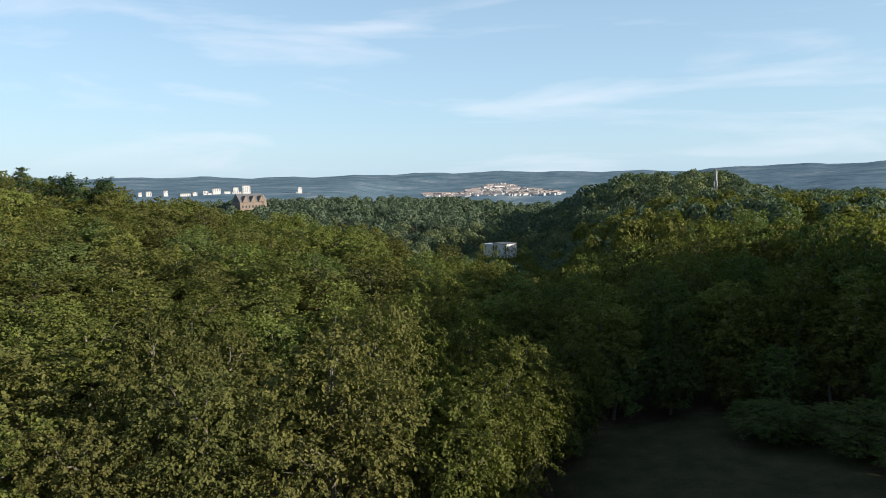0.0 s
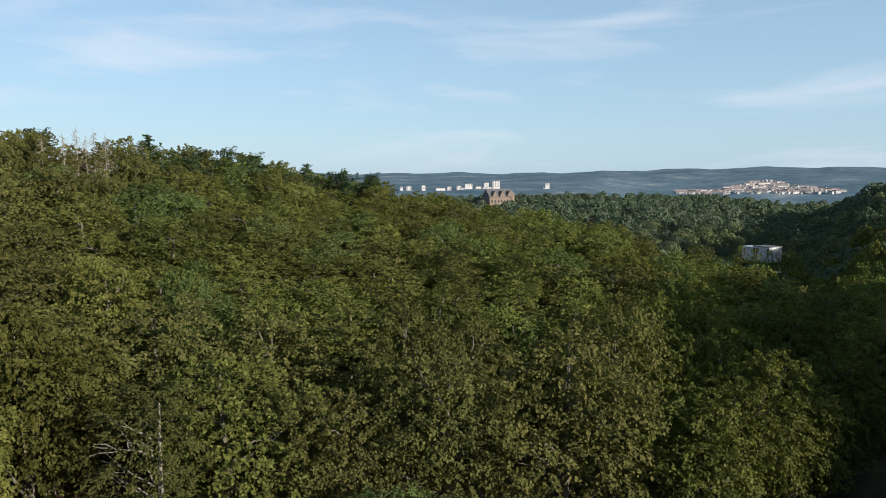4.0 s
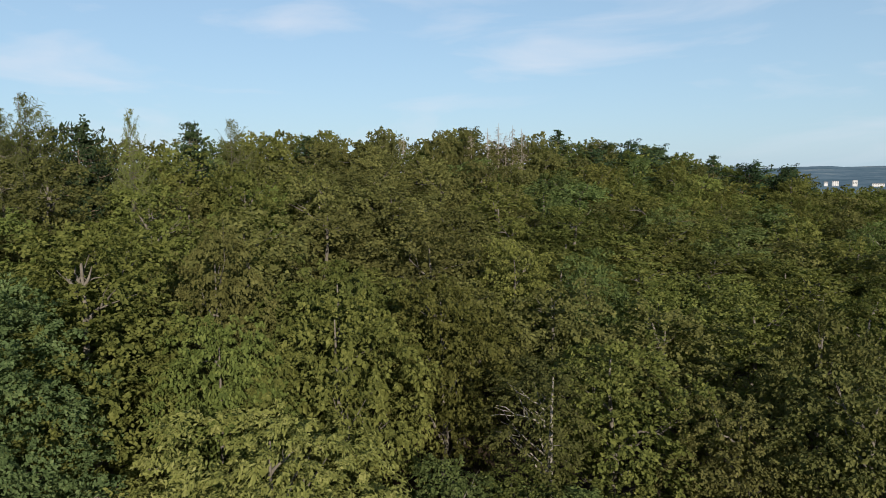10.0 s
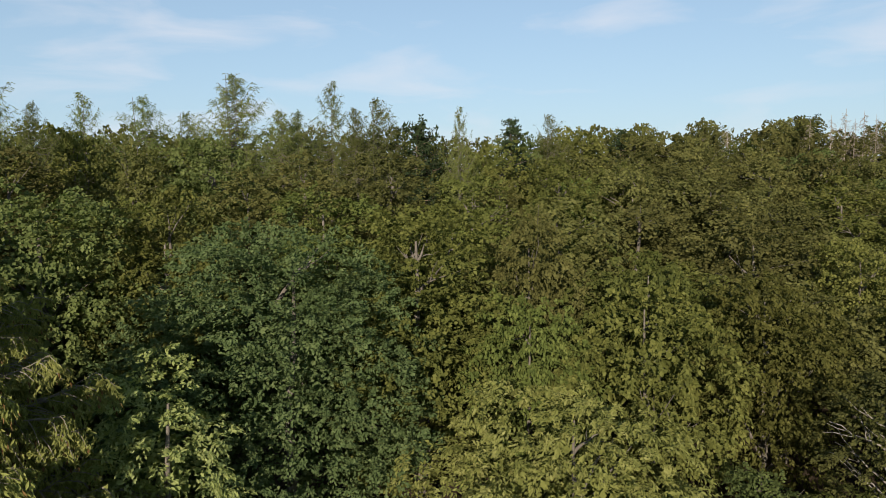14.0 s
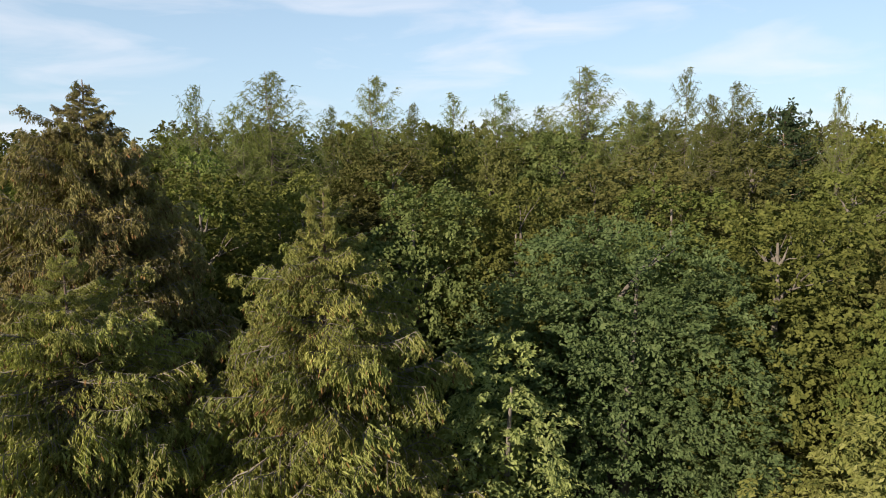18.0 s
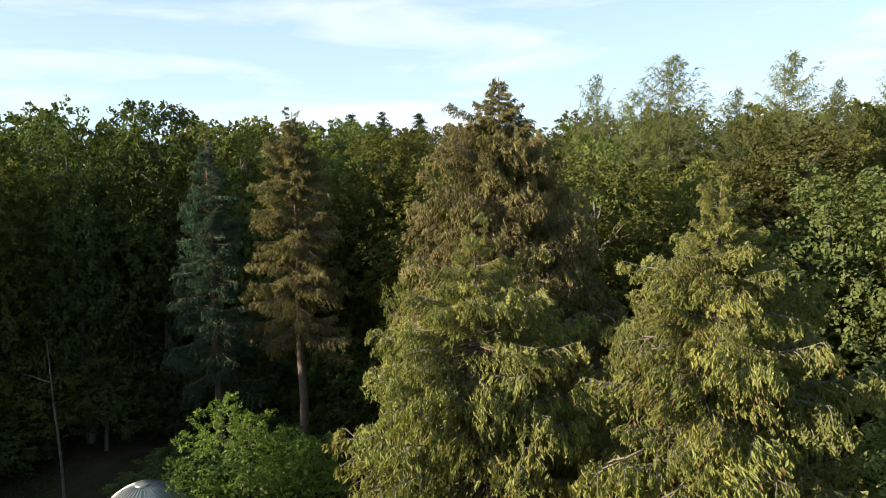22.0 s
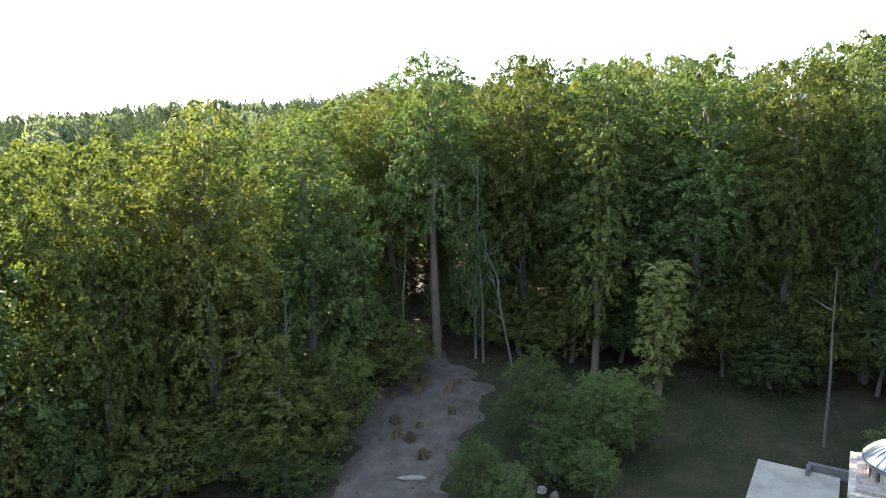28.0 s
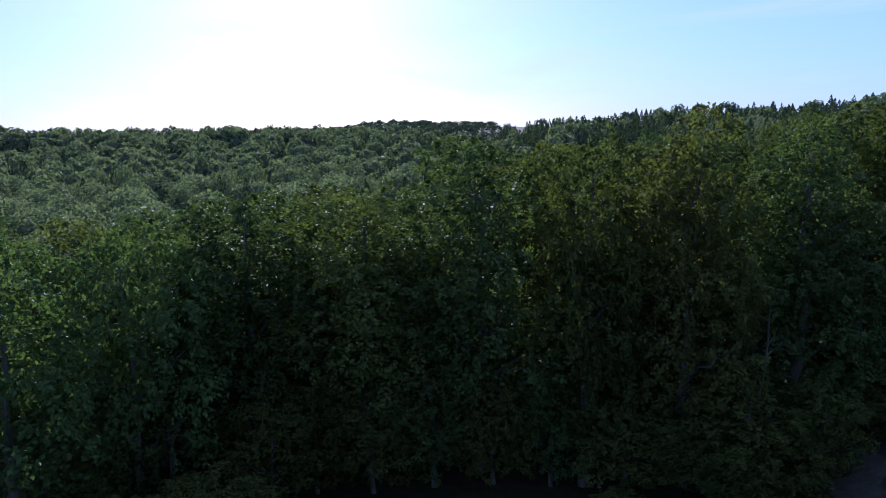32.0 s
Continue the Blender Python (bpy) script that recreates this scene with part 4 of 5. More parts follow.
# ---- far woods: many crowns in one mesh, with leafy clumps ----
def crown_template(seed, n, leaf, conifer=False):
    """Leaf kites of one small crown, 1 wide and 1 high."""
    rng = np.random.default_rng(seed)
    if conifer:
        u = rng.random(n) ** 0.95
        th = rng.random(n) * 6.283
        tier = (u * 8 + seed * 0.37 + 0.3 * np.sin(th * 2)) % 1
        r = 0.5 * (1 - u) ** 0.75 * (1.08 - 0.45 * tier) * rng.uniform(0.75, 1.1, n)
        p = np.stack([np.cos(th) * r, np.sin(th) * r, u * 0.97], 1)
        face = np.stack([np.cos(th), np.sin(th), np.full(n, 0.8)], 1)
        return leaves(rng, p, face + rng.normal(size=(n, 3)) * 0.35, leaf * (1.1 - 0.45 * u) * rng.uniform(0.7, 1.3, n), 0.5, 0.4)[0]
    d = unit(rng.normal(size=(n, 3)) + [0, 0, 0.45])
    d[:, 2] = np.where(rng.random(n) < 0.8, np.abs(d[:, 2]), d[:, 2])
    knob = unit(rng.normal(size=(11, 3)) + [0, 0, 0.6])
    near = np.max(d @ knob.T, axis=1)
    bump = 0.78 + 0.22 * np.clip((near - 0.7) / 0.3, 0, 1)
    p = d * np.array([0.45, 0.45, 0.44]) * (bump * rng.uniform(0.8, 1.12, n))[:, None] + [0, 0, 0.54]
    lean = d + 0.9 * knob[np.argmax(d @ knob.T, axis=1)]
    return leaves(rng, p, d * 2.0 - lean * 0.3 + rng.normal(size=(n, 3)) * 0.55, leaf * rng.uniform(0.7, 1.5, n), 0.7)[0]


def far_wood(name, mat, places, templates, label):
    """places: rows of x, y, foot, width, height."""
    rng = np.random.default_rng(len(places))
    out = []
    for x, y, z, w, h in places:
        t = templates[int(rng.integers(len(templates)))]
        a = rng.random() * 6.283
        c, s = math.cos(a) * w, math.sin(a) * w
        out.append(np.stack([t[:, 0] * c - t[:, 1] * s + x, t[:, 0] * s + t[:, 1] * c + y, t[:, 2] * h + z], 1))
    v = np.concatenate(out)
    ob = new(name, mesh_from(name, v, np.arange(len(v)).reshape(-1, 4), [mat]))
    return tagged(ob, label, "woods", kind="stuff")


def scatter(az0, az1, r0, r1, gap, seed, keep=None):
    rng = np.random.default_rng(seed)
    rows = []
    d = r0
    while d < r1:
        a = az0 + rng.random() * 2
        while a < az1:
            aa, dd = a + rng.normal() * math.degrees(gap * 0.22 / d), d + rng.normal() * gap * 0.22
            if keep is None or keep(aa, dd):
                p = around(aa, dd)
                rows.append((p.x, p.y, float(land(p.x, p.y)), aa, dd))
            a += math.degrees(gap / d)
        d += gap * 0.86
    return rows


LEAFY = [crown_template(240 + i, 950, 0.053) for i in range(5)]
FINE = [crown_template(200 + i, 480, 0.085) for i in range(5)]
MEDIUM = [crown_template(215 + i, 260, 0.11) for i in range(5)]
COARSE = [crown_template(210 + i, 330, 0.085) for i in range(6)]
ROUGH = [crown_template(220 + i, 110, 0.15) for i in range(6)]
POINTED = [crown_template(230 + i, 250, 0.12, True) for i in range(4)]
rng = np.random.default_rng(77)


behind = scatter(-12, 146, 82, 190, 7.6, 1, lambda a, d: edge(a) + 46 < d < max(np.interp(a, CAN_AZ, CAN[:, 2]) + 14, edge(a) + 74))
for x, y, z, a, d in behind:
    top = float(canopy_top(a, d)) + WOOD_RNG.uniform(-1.8, 1.2)
    mat = wood_green(a, d)
    plant("crest_tree", BACK[int(WOOD_RNG.integers(4))], a, d, max(top - z, 8), WOOD_RNG.uniform(4.6, 6.2), LABELS.get(mat.name, "fresh green broadleaf tree in the wood"), mat, "tree", "trees on the crest of the wood")


def hill_places(rows, hmin, hmax, wmin, wmax):
    return [(x, y, z + rng.uniform(0, 2), rng.uniform(wmin, wmax), rng.uniform(hmin, hmax)) for x, y, z, a, d in rows]


valley = scatter(-36, 26, 96, 330, 9.0, 4, lambda a, d: (a < -12 and d > 112 or a >= -12 and d > np.interp(a, CAN_AZ, CAN[:, 2]) + 14) and not (-8.0 < a < -2.8 and 305 < d < 335))
for x, y, z, a, d in [r for r in valley if r[4] < 205]:
    plant("valley_tree", VALLEY[int(WOOD_RNG.integers(4))], a, d, WOOD_RNG.uniform(13, 21), WOOD_RNG.uniform(4.6, 7.4), "round-crowned broadleaf tree in the valley", [BEECH, BEECH, OLIVE, DEEP, FRESH][int(WOOD_RNG.integers(5))], "tree", "trees of the valley")
valley = [r for r in valley if r[4] >= 205]
pick = rng.random(len(valley))
far_wood("valley_woods", BEECH, hill_places([r for r, k in zip(valley, pick) if k < 0.6], 11, 20, 8.5, 15), FINE, "green treetops in the wooded valley")
far_wood("valley_woods_dark", WOODS_HAZY, hill_places([r for r, k in zip(valley, pick) if k >= 0.6], 11, 20, 8.5, 15), MEDIUM, "dark green treetops in the wooded valley")
hills = scatter(-36, 26, 335, 1150, 14.5, 5, lambda a, d: d < 950 or a < -18)
pick = rng.random(len(hills))
far_wood("near_hill_woods", WOODS, hill_places([r for r, k in zip(hills, pick) if r[4] < 560 and k < 0.4], 11, 20, 11, 18), COARSE, "green treetops on a wooded hill")
far_wood("dark_hill_woods", WOODS_HAZY, hill_places([r for r, k in zip(hills, pick) if r[4] < 560 and k >= 0.4], 11, 20, 11, 18), COARSE, "dark green treetops on a wooded hill")
far_wood("far_hill_woods", WOODS_HAZY, hill_places([r for r, k in zip(hills, pick) if r[4] >= 560], 11, 20, 11, 18), ROUGH, "dark green treetops on far wooded hills")
west = scatter(140, 270, 88, 520, 10.5, 6, lambda a, d: d > (108 if a < 206 else 95) and (a > 186 or d < 150) and not (197.0 < a < 199.4 and d < 110))
pick = rng.random(len(west))
conifer = [k < np.interp(r[3], [140, 190, 200, 228, 236, 246], [0.1, 0.3, 0.85, 0.9, 0.6, 0.12]) for r, k in zip(west, pick)]
far_wood("west_near_woods", WEST_WOODS, hill_places([r for r, c in zip(west, conifer) if not c and r[4] < 250], 11, 18, 9, 15), LEAFY, "treetops on the hill across the dip, green greyed for haze")
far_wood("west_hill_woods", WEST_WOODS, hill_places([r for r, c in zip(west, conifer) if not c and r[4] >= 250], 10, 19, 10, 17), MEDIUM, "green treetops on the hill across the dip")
far_wood("west_conifers", WOODS_HAZY, hill_places([r for r, c in zip(west, conifer) if c], 12, 18, 8.0, 11.0), POINTED, "dark pointed conifers on the hill across the dip")


hump = scatter(232, 251, 900, 1180, 20, 9)
far_wood("west_far_woods", WOODS_HAZY, hill_places(hump, 11, 16, 14, 20), ROUGH, "dark treetops on a far rounded hill")


# ---- far hills, town, castle ----
def far_land(x, y):
    r, az = np.hypot(x, y), bearing(x, y)
    base = land(x * np.minimum(1, 2600 / r), y * np.minimum(1, 2600 / r))
    crest = np.interp(az, [-95, -45, -32, -24, -20, -12, -5, 5, 10, 16, 22, 25, 60, 265], [30, 66, 62, 52, 30, 32, 42, 34, 24, 26, 36, 34, 30, 30]) + 3 * np.sin(az * 1.1) + 2 * np.sin(az * 2.7 + 1)
    f = np.clip((r - 2600) / 2200, 0, 1)
    hump = 9 * np.exp(-((az + 4.6) / 3.6) ** 2 - ((r - 3550) / 330) ** 2)
    return base * (1 - f) + crest * f + hump + f * (1 - f) * 16 * np.sin(az / 3.1 + r / 700) + 4 * np.sin(x / 90) * np.cos(y / 120) * f


# the blue is distance haze put into the hills' base colour
HILLS = surface("haze_tinted_hills", [(0.38, (0.06, 0.1, 0.128)), (0.5, (0.095, 0.142, 0.178)), (0.58, (0.13, 0.175, 0.205)), (0.7, (0.32, 0.33, 0.3))], 0.004, bump=0.0, rough=1.0, spec=0.0)
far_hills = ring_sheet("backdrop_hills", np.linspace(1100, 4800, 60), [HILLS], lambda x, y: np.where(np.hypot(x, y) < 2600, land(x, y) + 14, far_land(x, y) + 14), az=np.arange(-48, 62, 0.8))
tagged(far_hills, "distant wooded hills and fields, blue haze put into their colour", "hills", kind="structure")
WHITE_WALL = surface("white_render", [(0.3, (0.3, 0.3, 0.3)), (0.6, (0.46, 0.455, 0.45))], 0.2, bump=0.05)
ROOF_RED = surface("clay_roof", [(0.3, (0.13, 0.11, 0.105)), (0.6, (0.21, 0.175, 0.165))], 0.5, bump=0.2)
ROOF_DARK = surface("slate_roof", [(0.3, (0.05, 0.05, 0.055)), (0.6, (0.1, 0.1, 0.105))], 0.5, bump=0.2)
SANDSTONE = surface("red_sandstone", [(0.3, (0.099, 0.077, 0.062)), (0.6, (0.167, 0.133, 0.108))], 0.3, bump=0.2)
GLASS_DARK = surface("dark_window_glass", [(0.3, (0.02, 0.022, 0.026)), (0.6, (0.05, 0.055, 0.06))], 0.5, rough=0.12, bump=0.0)
SEAM_METAL = surface("grey_painted_steel", [(0.3, (0.12, 0.125, 0.13)), (0.6, (0.2, 0.205, 0.21))], 2.0, rough=0.6, bump=0.05)
METAL = surface("galvanised_steel", [(0.3, (0.3, 0.31, 0.32)), (0.6, (0.45, 0.46, 0.47))], 2.0, rough=0.5, bump=0.05, metal=0.6)


def boxes(name, rows, mats, index=None):
    """Boxes from rows of centre and size as one mesh."""
    c = np.array([[-1, -1, -1], [1, -1, -1], [1, 1, -1], [-1, 1, -1], [-1, -1, 1], [1, -1, 1], [1, 1, 1], [-1, 1, 1]]) * 0.5
    q = np.array([[0, 3, 2, 1], [4, 5, 6, 7], [0, 1, 5, 4], [1, 2, 6, 5], [2, 3, 7, 6], [3, 0, 4, 7]])
    v = np.concatenate([np.array(r[:3]) + c * np.array(r[3:6]) for r in rows])
    f = np.concatenate([q + 8 * i for i in range(len(rows))])
    return mesh_from(name, v, f, mats, False, None if index is None else np.repeat(index, 6))


def gable(name, w, d, h, z, mat, over=0.4):
    """A pitched roof, w along x, with its ridge along x."""
    w, d = w / 2 + over, d / 2 + over
    v = [(-w, -d, z), (w, -d, z), (w, d, z), (-w, d, z), (-w, 0, z + h), (w, 0, z + h), (-w, 0, z + h), (w, 0, z + h)]
    f = [(0, 1, 5, 4), (3, 6, 7, 2), (0, 3, 2, 1), (0, 4, 6, 3), (1, 2, 7, 5)]
    return mesh_from(name, v, f, [mat])


def face_to(root, p, turn):
    root.matrix_world = Matrix.LocRotScale(p, Euler((0, 0, turn)), (1, 1, 1))


def apartment_block(az, dist, z, w, d, h, floors):
    root = new("apartment_block")
    part("wall", boxes("block_wall", [(0, 0, h / 2 - 10, w, d, h + 20)], [WHITE_WALL]), root)
    part("roof", boxes("block_roof", [(0, 0, h + 0.4, w + 0.6, d + 0.6, 0.8)], [ROOF_DARK]), root)
    n = max(3, int(w / 6))
    me = boxes("block_window", [(0, 0, 0, 2.2, 0.3, 1.5)], [GLASS_DARK])
    for k in range(floors):
        for i in range(n):
            o = part("window", me, root)
            o.location = ((i + 0.5) * w / n - w / 2, -d / 2 - 0.05, (k + 0.55) * h / floors)
    p = around(az, dist, z)
    face_to(root, p, radians(az + 8))
    return tagged(root, "white apartment block far off on a wooded hillside", "apartment block", "far apartment blocks")


for az, el, w, h in ((15.75, -0.42, 40, 26), (16.55, -0.55, 26, 26), (16.3, -0.9, 70, 10), (18.0, -0.62, 40, 16), (18.8, -0.78, 24, 13), (18.4, -0.95, 34, 12), (19.6, -0.85, 22, 14), (20.3, -0.95, 50, 12), (21.7, -0.7, 20, 16), (22.9, -0.75, 26, 18), (23.5, -0.8, 16, 10), (11.6, -0.62, 22, 9), (11.7, -1.0, 28, 10), (11.0, -1.1, 24, 8), (17.2, -0.85, 30, 9)):
    d = 2300
    top = 23 + d * math.tan(radians(el))
    apartment_block(az, d, top - h * 0.75, w * 0.6, 14, h * 0.75, max(2, int(h / 4.2)))


def town():
    """A far town of small gabled houses climbing a hill."""
    rng = np.random.default_rng(8)
    v, f, idx = [], [], []
    for i in range(760):
        t = rng.random()
        az = -9.5 + 11 * t
        hump = math.exp(-((az + 4.6) / 2.4) ** 2)
        d = rng.uniform(2900, 3060 + 420 * hump)
        p = around(az, d)
        p.z = float(far_land(p.x, p.y)) + 14
        w, dd, h = rng.uniform(6, 11), rng.uniform(6, 9), rng.uniform(3.0, 5.5)
        if rng.random() < 0.1:
            w, h = rng.uniform(25, 55), rng.uniform(6, 9)
        a = radians(az) + rng.normal() * 0.5
        c, s = math.cos(a), math.sin(a)
        loc = [(-w, -dd, -20), (w, -dd, -20), (w, dd, -20), (-w, dd, -20), (-w, -dd, h * 2), (w, -dd, h * 2), (w, dd, h * 2), (-w, dd, h * 2), (-w, 0, h * 2 + 7), (w, 0, h * 2 + 7)]
        k = len(v)
        v += [(p.x + (x * c - y * s) / 2, p.y + (x * s + y * c) / 2, p.z + zz / 2) for x, y, zz in loc]
        f += [(k, k + 1, k + 5, k + 4), (k + 1, k + 2, k + 6, k + 5), (k + 2, k + 3, k + 7, k + 6), (k + 3, k, k + 4, k + 7), (k + 4, k + 5, k + 9, k + 8), (k + 6, k + 7, k + 8, k + 9), (k + 4, k + 8, k + 7, k + 7), (k + 5, k + 6, k + 9, k + 9)]
        idx += [0, 0, 0, 0, 1, 1, 0, 0]
    me = bpy.data.meshes.new("town_houses")
    me.from_pydata(v, [], [q if q[2] != q[3] else q[:3] for q in f])
    for m in (WHITE_WALL, ROOF_RED):
        me.materials.append(m)
    me.polygons.foreach_set("material_index", np.array(idx, np.int32))
    tagged(new("town_houses", me), "far town of white gabled houses on a hillside", "houses", kind="stuff")


town()


def castle():
    root = new("castle")
    w, d, h = 30, 18, 22
    part("wall", boxes("castle_wall", [(0, 0, h / 2 - 10, w, d, h + 20), (-15, 6, h / 2 - 12, 12, 12, h + 16)], [SANDSTONE]), root, "red sandstone walls")
    part("roof", gable("castle_roof", w, d, 9, h, ROOF_DARK), root, "dark slate roof")
    for x in (-9, 0.5, 10):
        g = part("gable", gable("castle_gable", 12, 6.5, 6.5, h, SANDSTONE, 0), root)
        g.matrix_local = Matrix.LocRotScale((x, -d / 2 + 4.5, 0.2), Euler((0, 0, math.pi / 2)), (1, 1, 1))
    v, f = tube([(0, 0, -12), (0, 0, 24), (0, 0, 24.1), (0, 0, 30)], [4, 4, 4.5, 0.1], 12)
    t = part("tower", mesh_from("castle_tower", v, f, [SANDSTONE]), root)
    t.location = (14, -6, 0)
    me = boxes("castle_window", [(0, 0, 0, 1.5, 0.3, 2.6)], [GLASS_DARK])
    for k in range(3):
        for i in range(7):
            o = part("window", me, root)
            o.location = (-12 + 4 * i, -d / 2 - 0.06, 5 + 6 * k)
    p = around(15.6, 800, 23 + 800 * math.tan(radians(-1.05)) - 31)
    face_to(root, p, radians(15.6 + 28))
    tagged(root, "old sandstone castle with gables and slate roof in woods", "castle")


castle()


def white_hall():
    """The white flat-roofed building down in the valley."""
    root = new("white_building")
    part("wall", boxes("hall_wall", [(0, 0, 2, 13, 12, 20)], [WHITE_WALL]), root)
    part("roof", boxes("hall_roof", [(0, 0, 12.3, 13.6, 12.6, 0.6)], [ROOF_DARK]), root)
    part("side_wing", boxes("hall_wing", [(-13, 3, 0, 13, 9, 18)], [WHITE_WALL]), root)
    part("wing_roof", boxes("hall_wing_roof", [(-13, 3, 9.3, 14, 10, 0.6)], [METAL]), root)
    me = boxes("hall_window", [(0, 0, 0, 1.1, 0.3, 8)], [GLASS_DARK])
    for x in (-5.6, -3.4, 5.2):
        o = part("window", me, root)
        o.location = (x, -6.05, 6)
    p = around(-5.0, 322, 0)
    p.z = 23 + 322 * math.tan(radians(-5.45)) - 4.0
    root.matrix_world = Matrix.LocRotScale(p, Euler((0, 0, radians(-43))), (0.62, 0.62, 0.32))
    tagged(root, "white flat-roofed building among valley trees", "building")


white_hall()
for az, top, r in ((-3.2, -6.0, 4.8), (-4.2, -7.2, 4.6), (-5.1, -7.6, 4.8), (-5.9, -6.6, 4.6), (-6.8, -5.6, 4.8)):
    plant("valley_tree", VALLEY[int(WOOD_RNG.integers(4))], az, 306, top_to_height(az, 306, top), r, "round-crowned broadleaf tree in the valley", BEECH, "tree", "trees of the valley")


def mast():
    root = new("radio_mast")
    v, f = joined([tube([(x, y, -4), (x * 0.25, y * 0.25, 42)], [0.35, 0.18], 4) for x, y in ((2, 0), (-1, 1.7), (-1, -1.7))])
    part("lattice", mesh_from("mast_legs", v, f, [SEAM_METAL]), root)
    part("antenna", boxes("mast_antenna", [(0, 0, 38, 1.1, 1.1, 5), (0.9, 0, 34, 0.5, 0.5, 2.6), (-0.9, 0.3, 34, 0.5, 0.5, 2.6), (0, 0, 29, 1.5, 1.5, 0.5)], [SEAM_METAL]), root)
    p = around(-21.3, 400, 23 + 400 * math.tan(radians(0.35)) - 42)
    face_to(root, p, 0.3)
    tagged(root, "grey lattice radio mast on a wooded hill", "mast")


mast()

# ---- the domed chapel, its terrace and the gravel ----
STONE = surface("weathered_stone", [(0.28, (0.105, 0.088, 0.07)), (0.42, (0.2, 0.172, 0.14)), (0.55, (0.33, 0.285, 0.23)), (0.7, (0.49, 0.44, 0.37))], 2.2, bump=0.7, bump_scale=7, per_piece=0.42)
MORTAR = surface("dark_mortar", [(0.3, (0.08, 0.07, 0.065)), (0.6, (0.15, 0.135, 0.125))], 2.0, bump=0.4)
COPPER = surface("weathered_zinc_roof", [(0.3, (0.194, 0.215, 0.185)), (0.5, (0.292, 0.315, 0.267)), (0.7, (0.400, 0.410, 0.344))], 0.9, rough=0.38, bump=0.1, metal=0.7, per_piece=0.12)
SEAM = surface("dark_roof_seam", [(0.3, (0.1, 0.12, 0.125)), (0.6, (0.17, 0.2, 0.2))], 2.0, rough=0.5, bump=0.1, metal=0.5)
CONCRETE = surface("pale_concrete", [(0.3, (0.168, 0.152, 0.115)), (0.45, (0.269, 0.244, 0.189)), (0.6, (0.353, 0.320, 0.248)), (0.72, (0.227, 0.196, 0.144))], 0.9, bump=0.5, bump_scale=14, per_piece=0.05)
DOOR_WOOD = surface("dark_door_wood", [(0.3, (0.03, 0.018, 0.012)), (0.6, (0.07, 0.04, 0.025))], 3.0, stretch=(4, 1, 0.4), bump=0.4)
CHAPEL = Matrix.Translation((-11.87, -34.17, 0)) @ Matrix.Rotation(radians(-14), 4, "Z") @ Matrix.Scale(0.92, 4)


def arc_piece(r0, r1, z0, z1, a0, a1, steps=3):
    """A curved block between two radii, two heights and two bearings."""
    v, f = [], []
    for k in range(steps + 1):
        a = a0 + (a1 - a0) * k / steps
        c, s = math.cos(a), math.sin(a)
        v += [(c * r0, s * r0, z0), (c * r1, s * r1, z0), (c * r1, s * r1, z1), (c * r0, s * r0, z1)]
    for k in range(steps):
        for i in range(4):
            f.append((4 * k + i, 4 * k + (i + 1) % 4, 4 * k + 4 + (i + 1) % 4, 4 * k + 4 + i))
    f += [(3, 2, 1, 0), (4 * steps, 4 * steps + 1, 4 * steps + 2, 4 * steps + 3)]
    return v, f


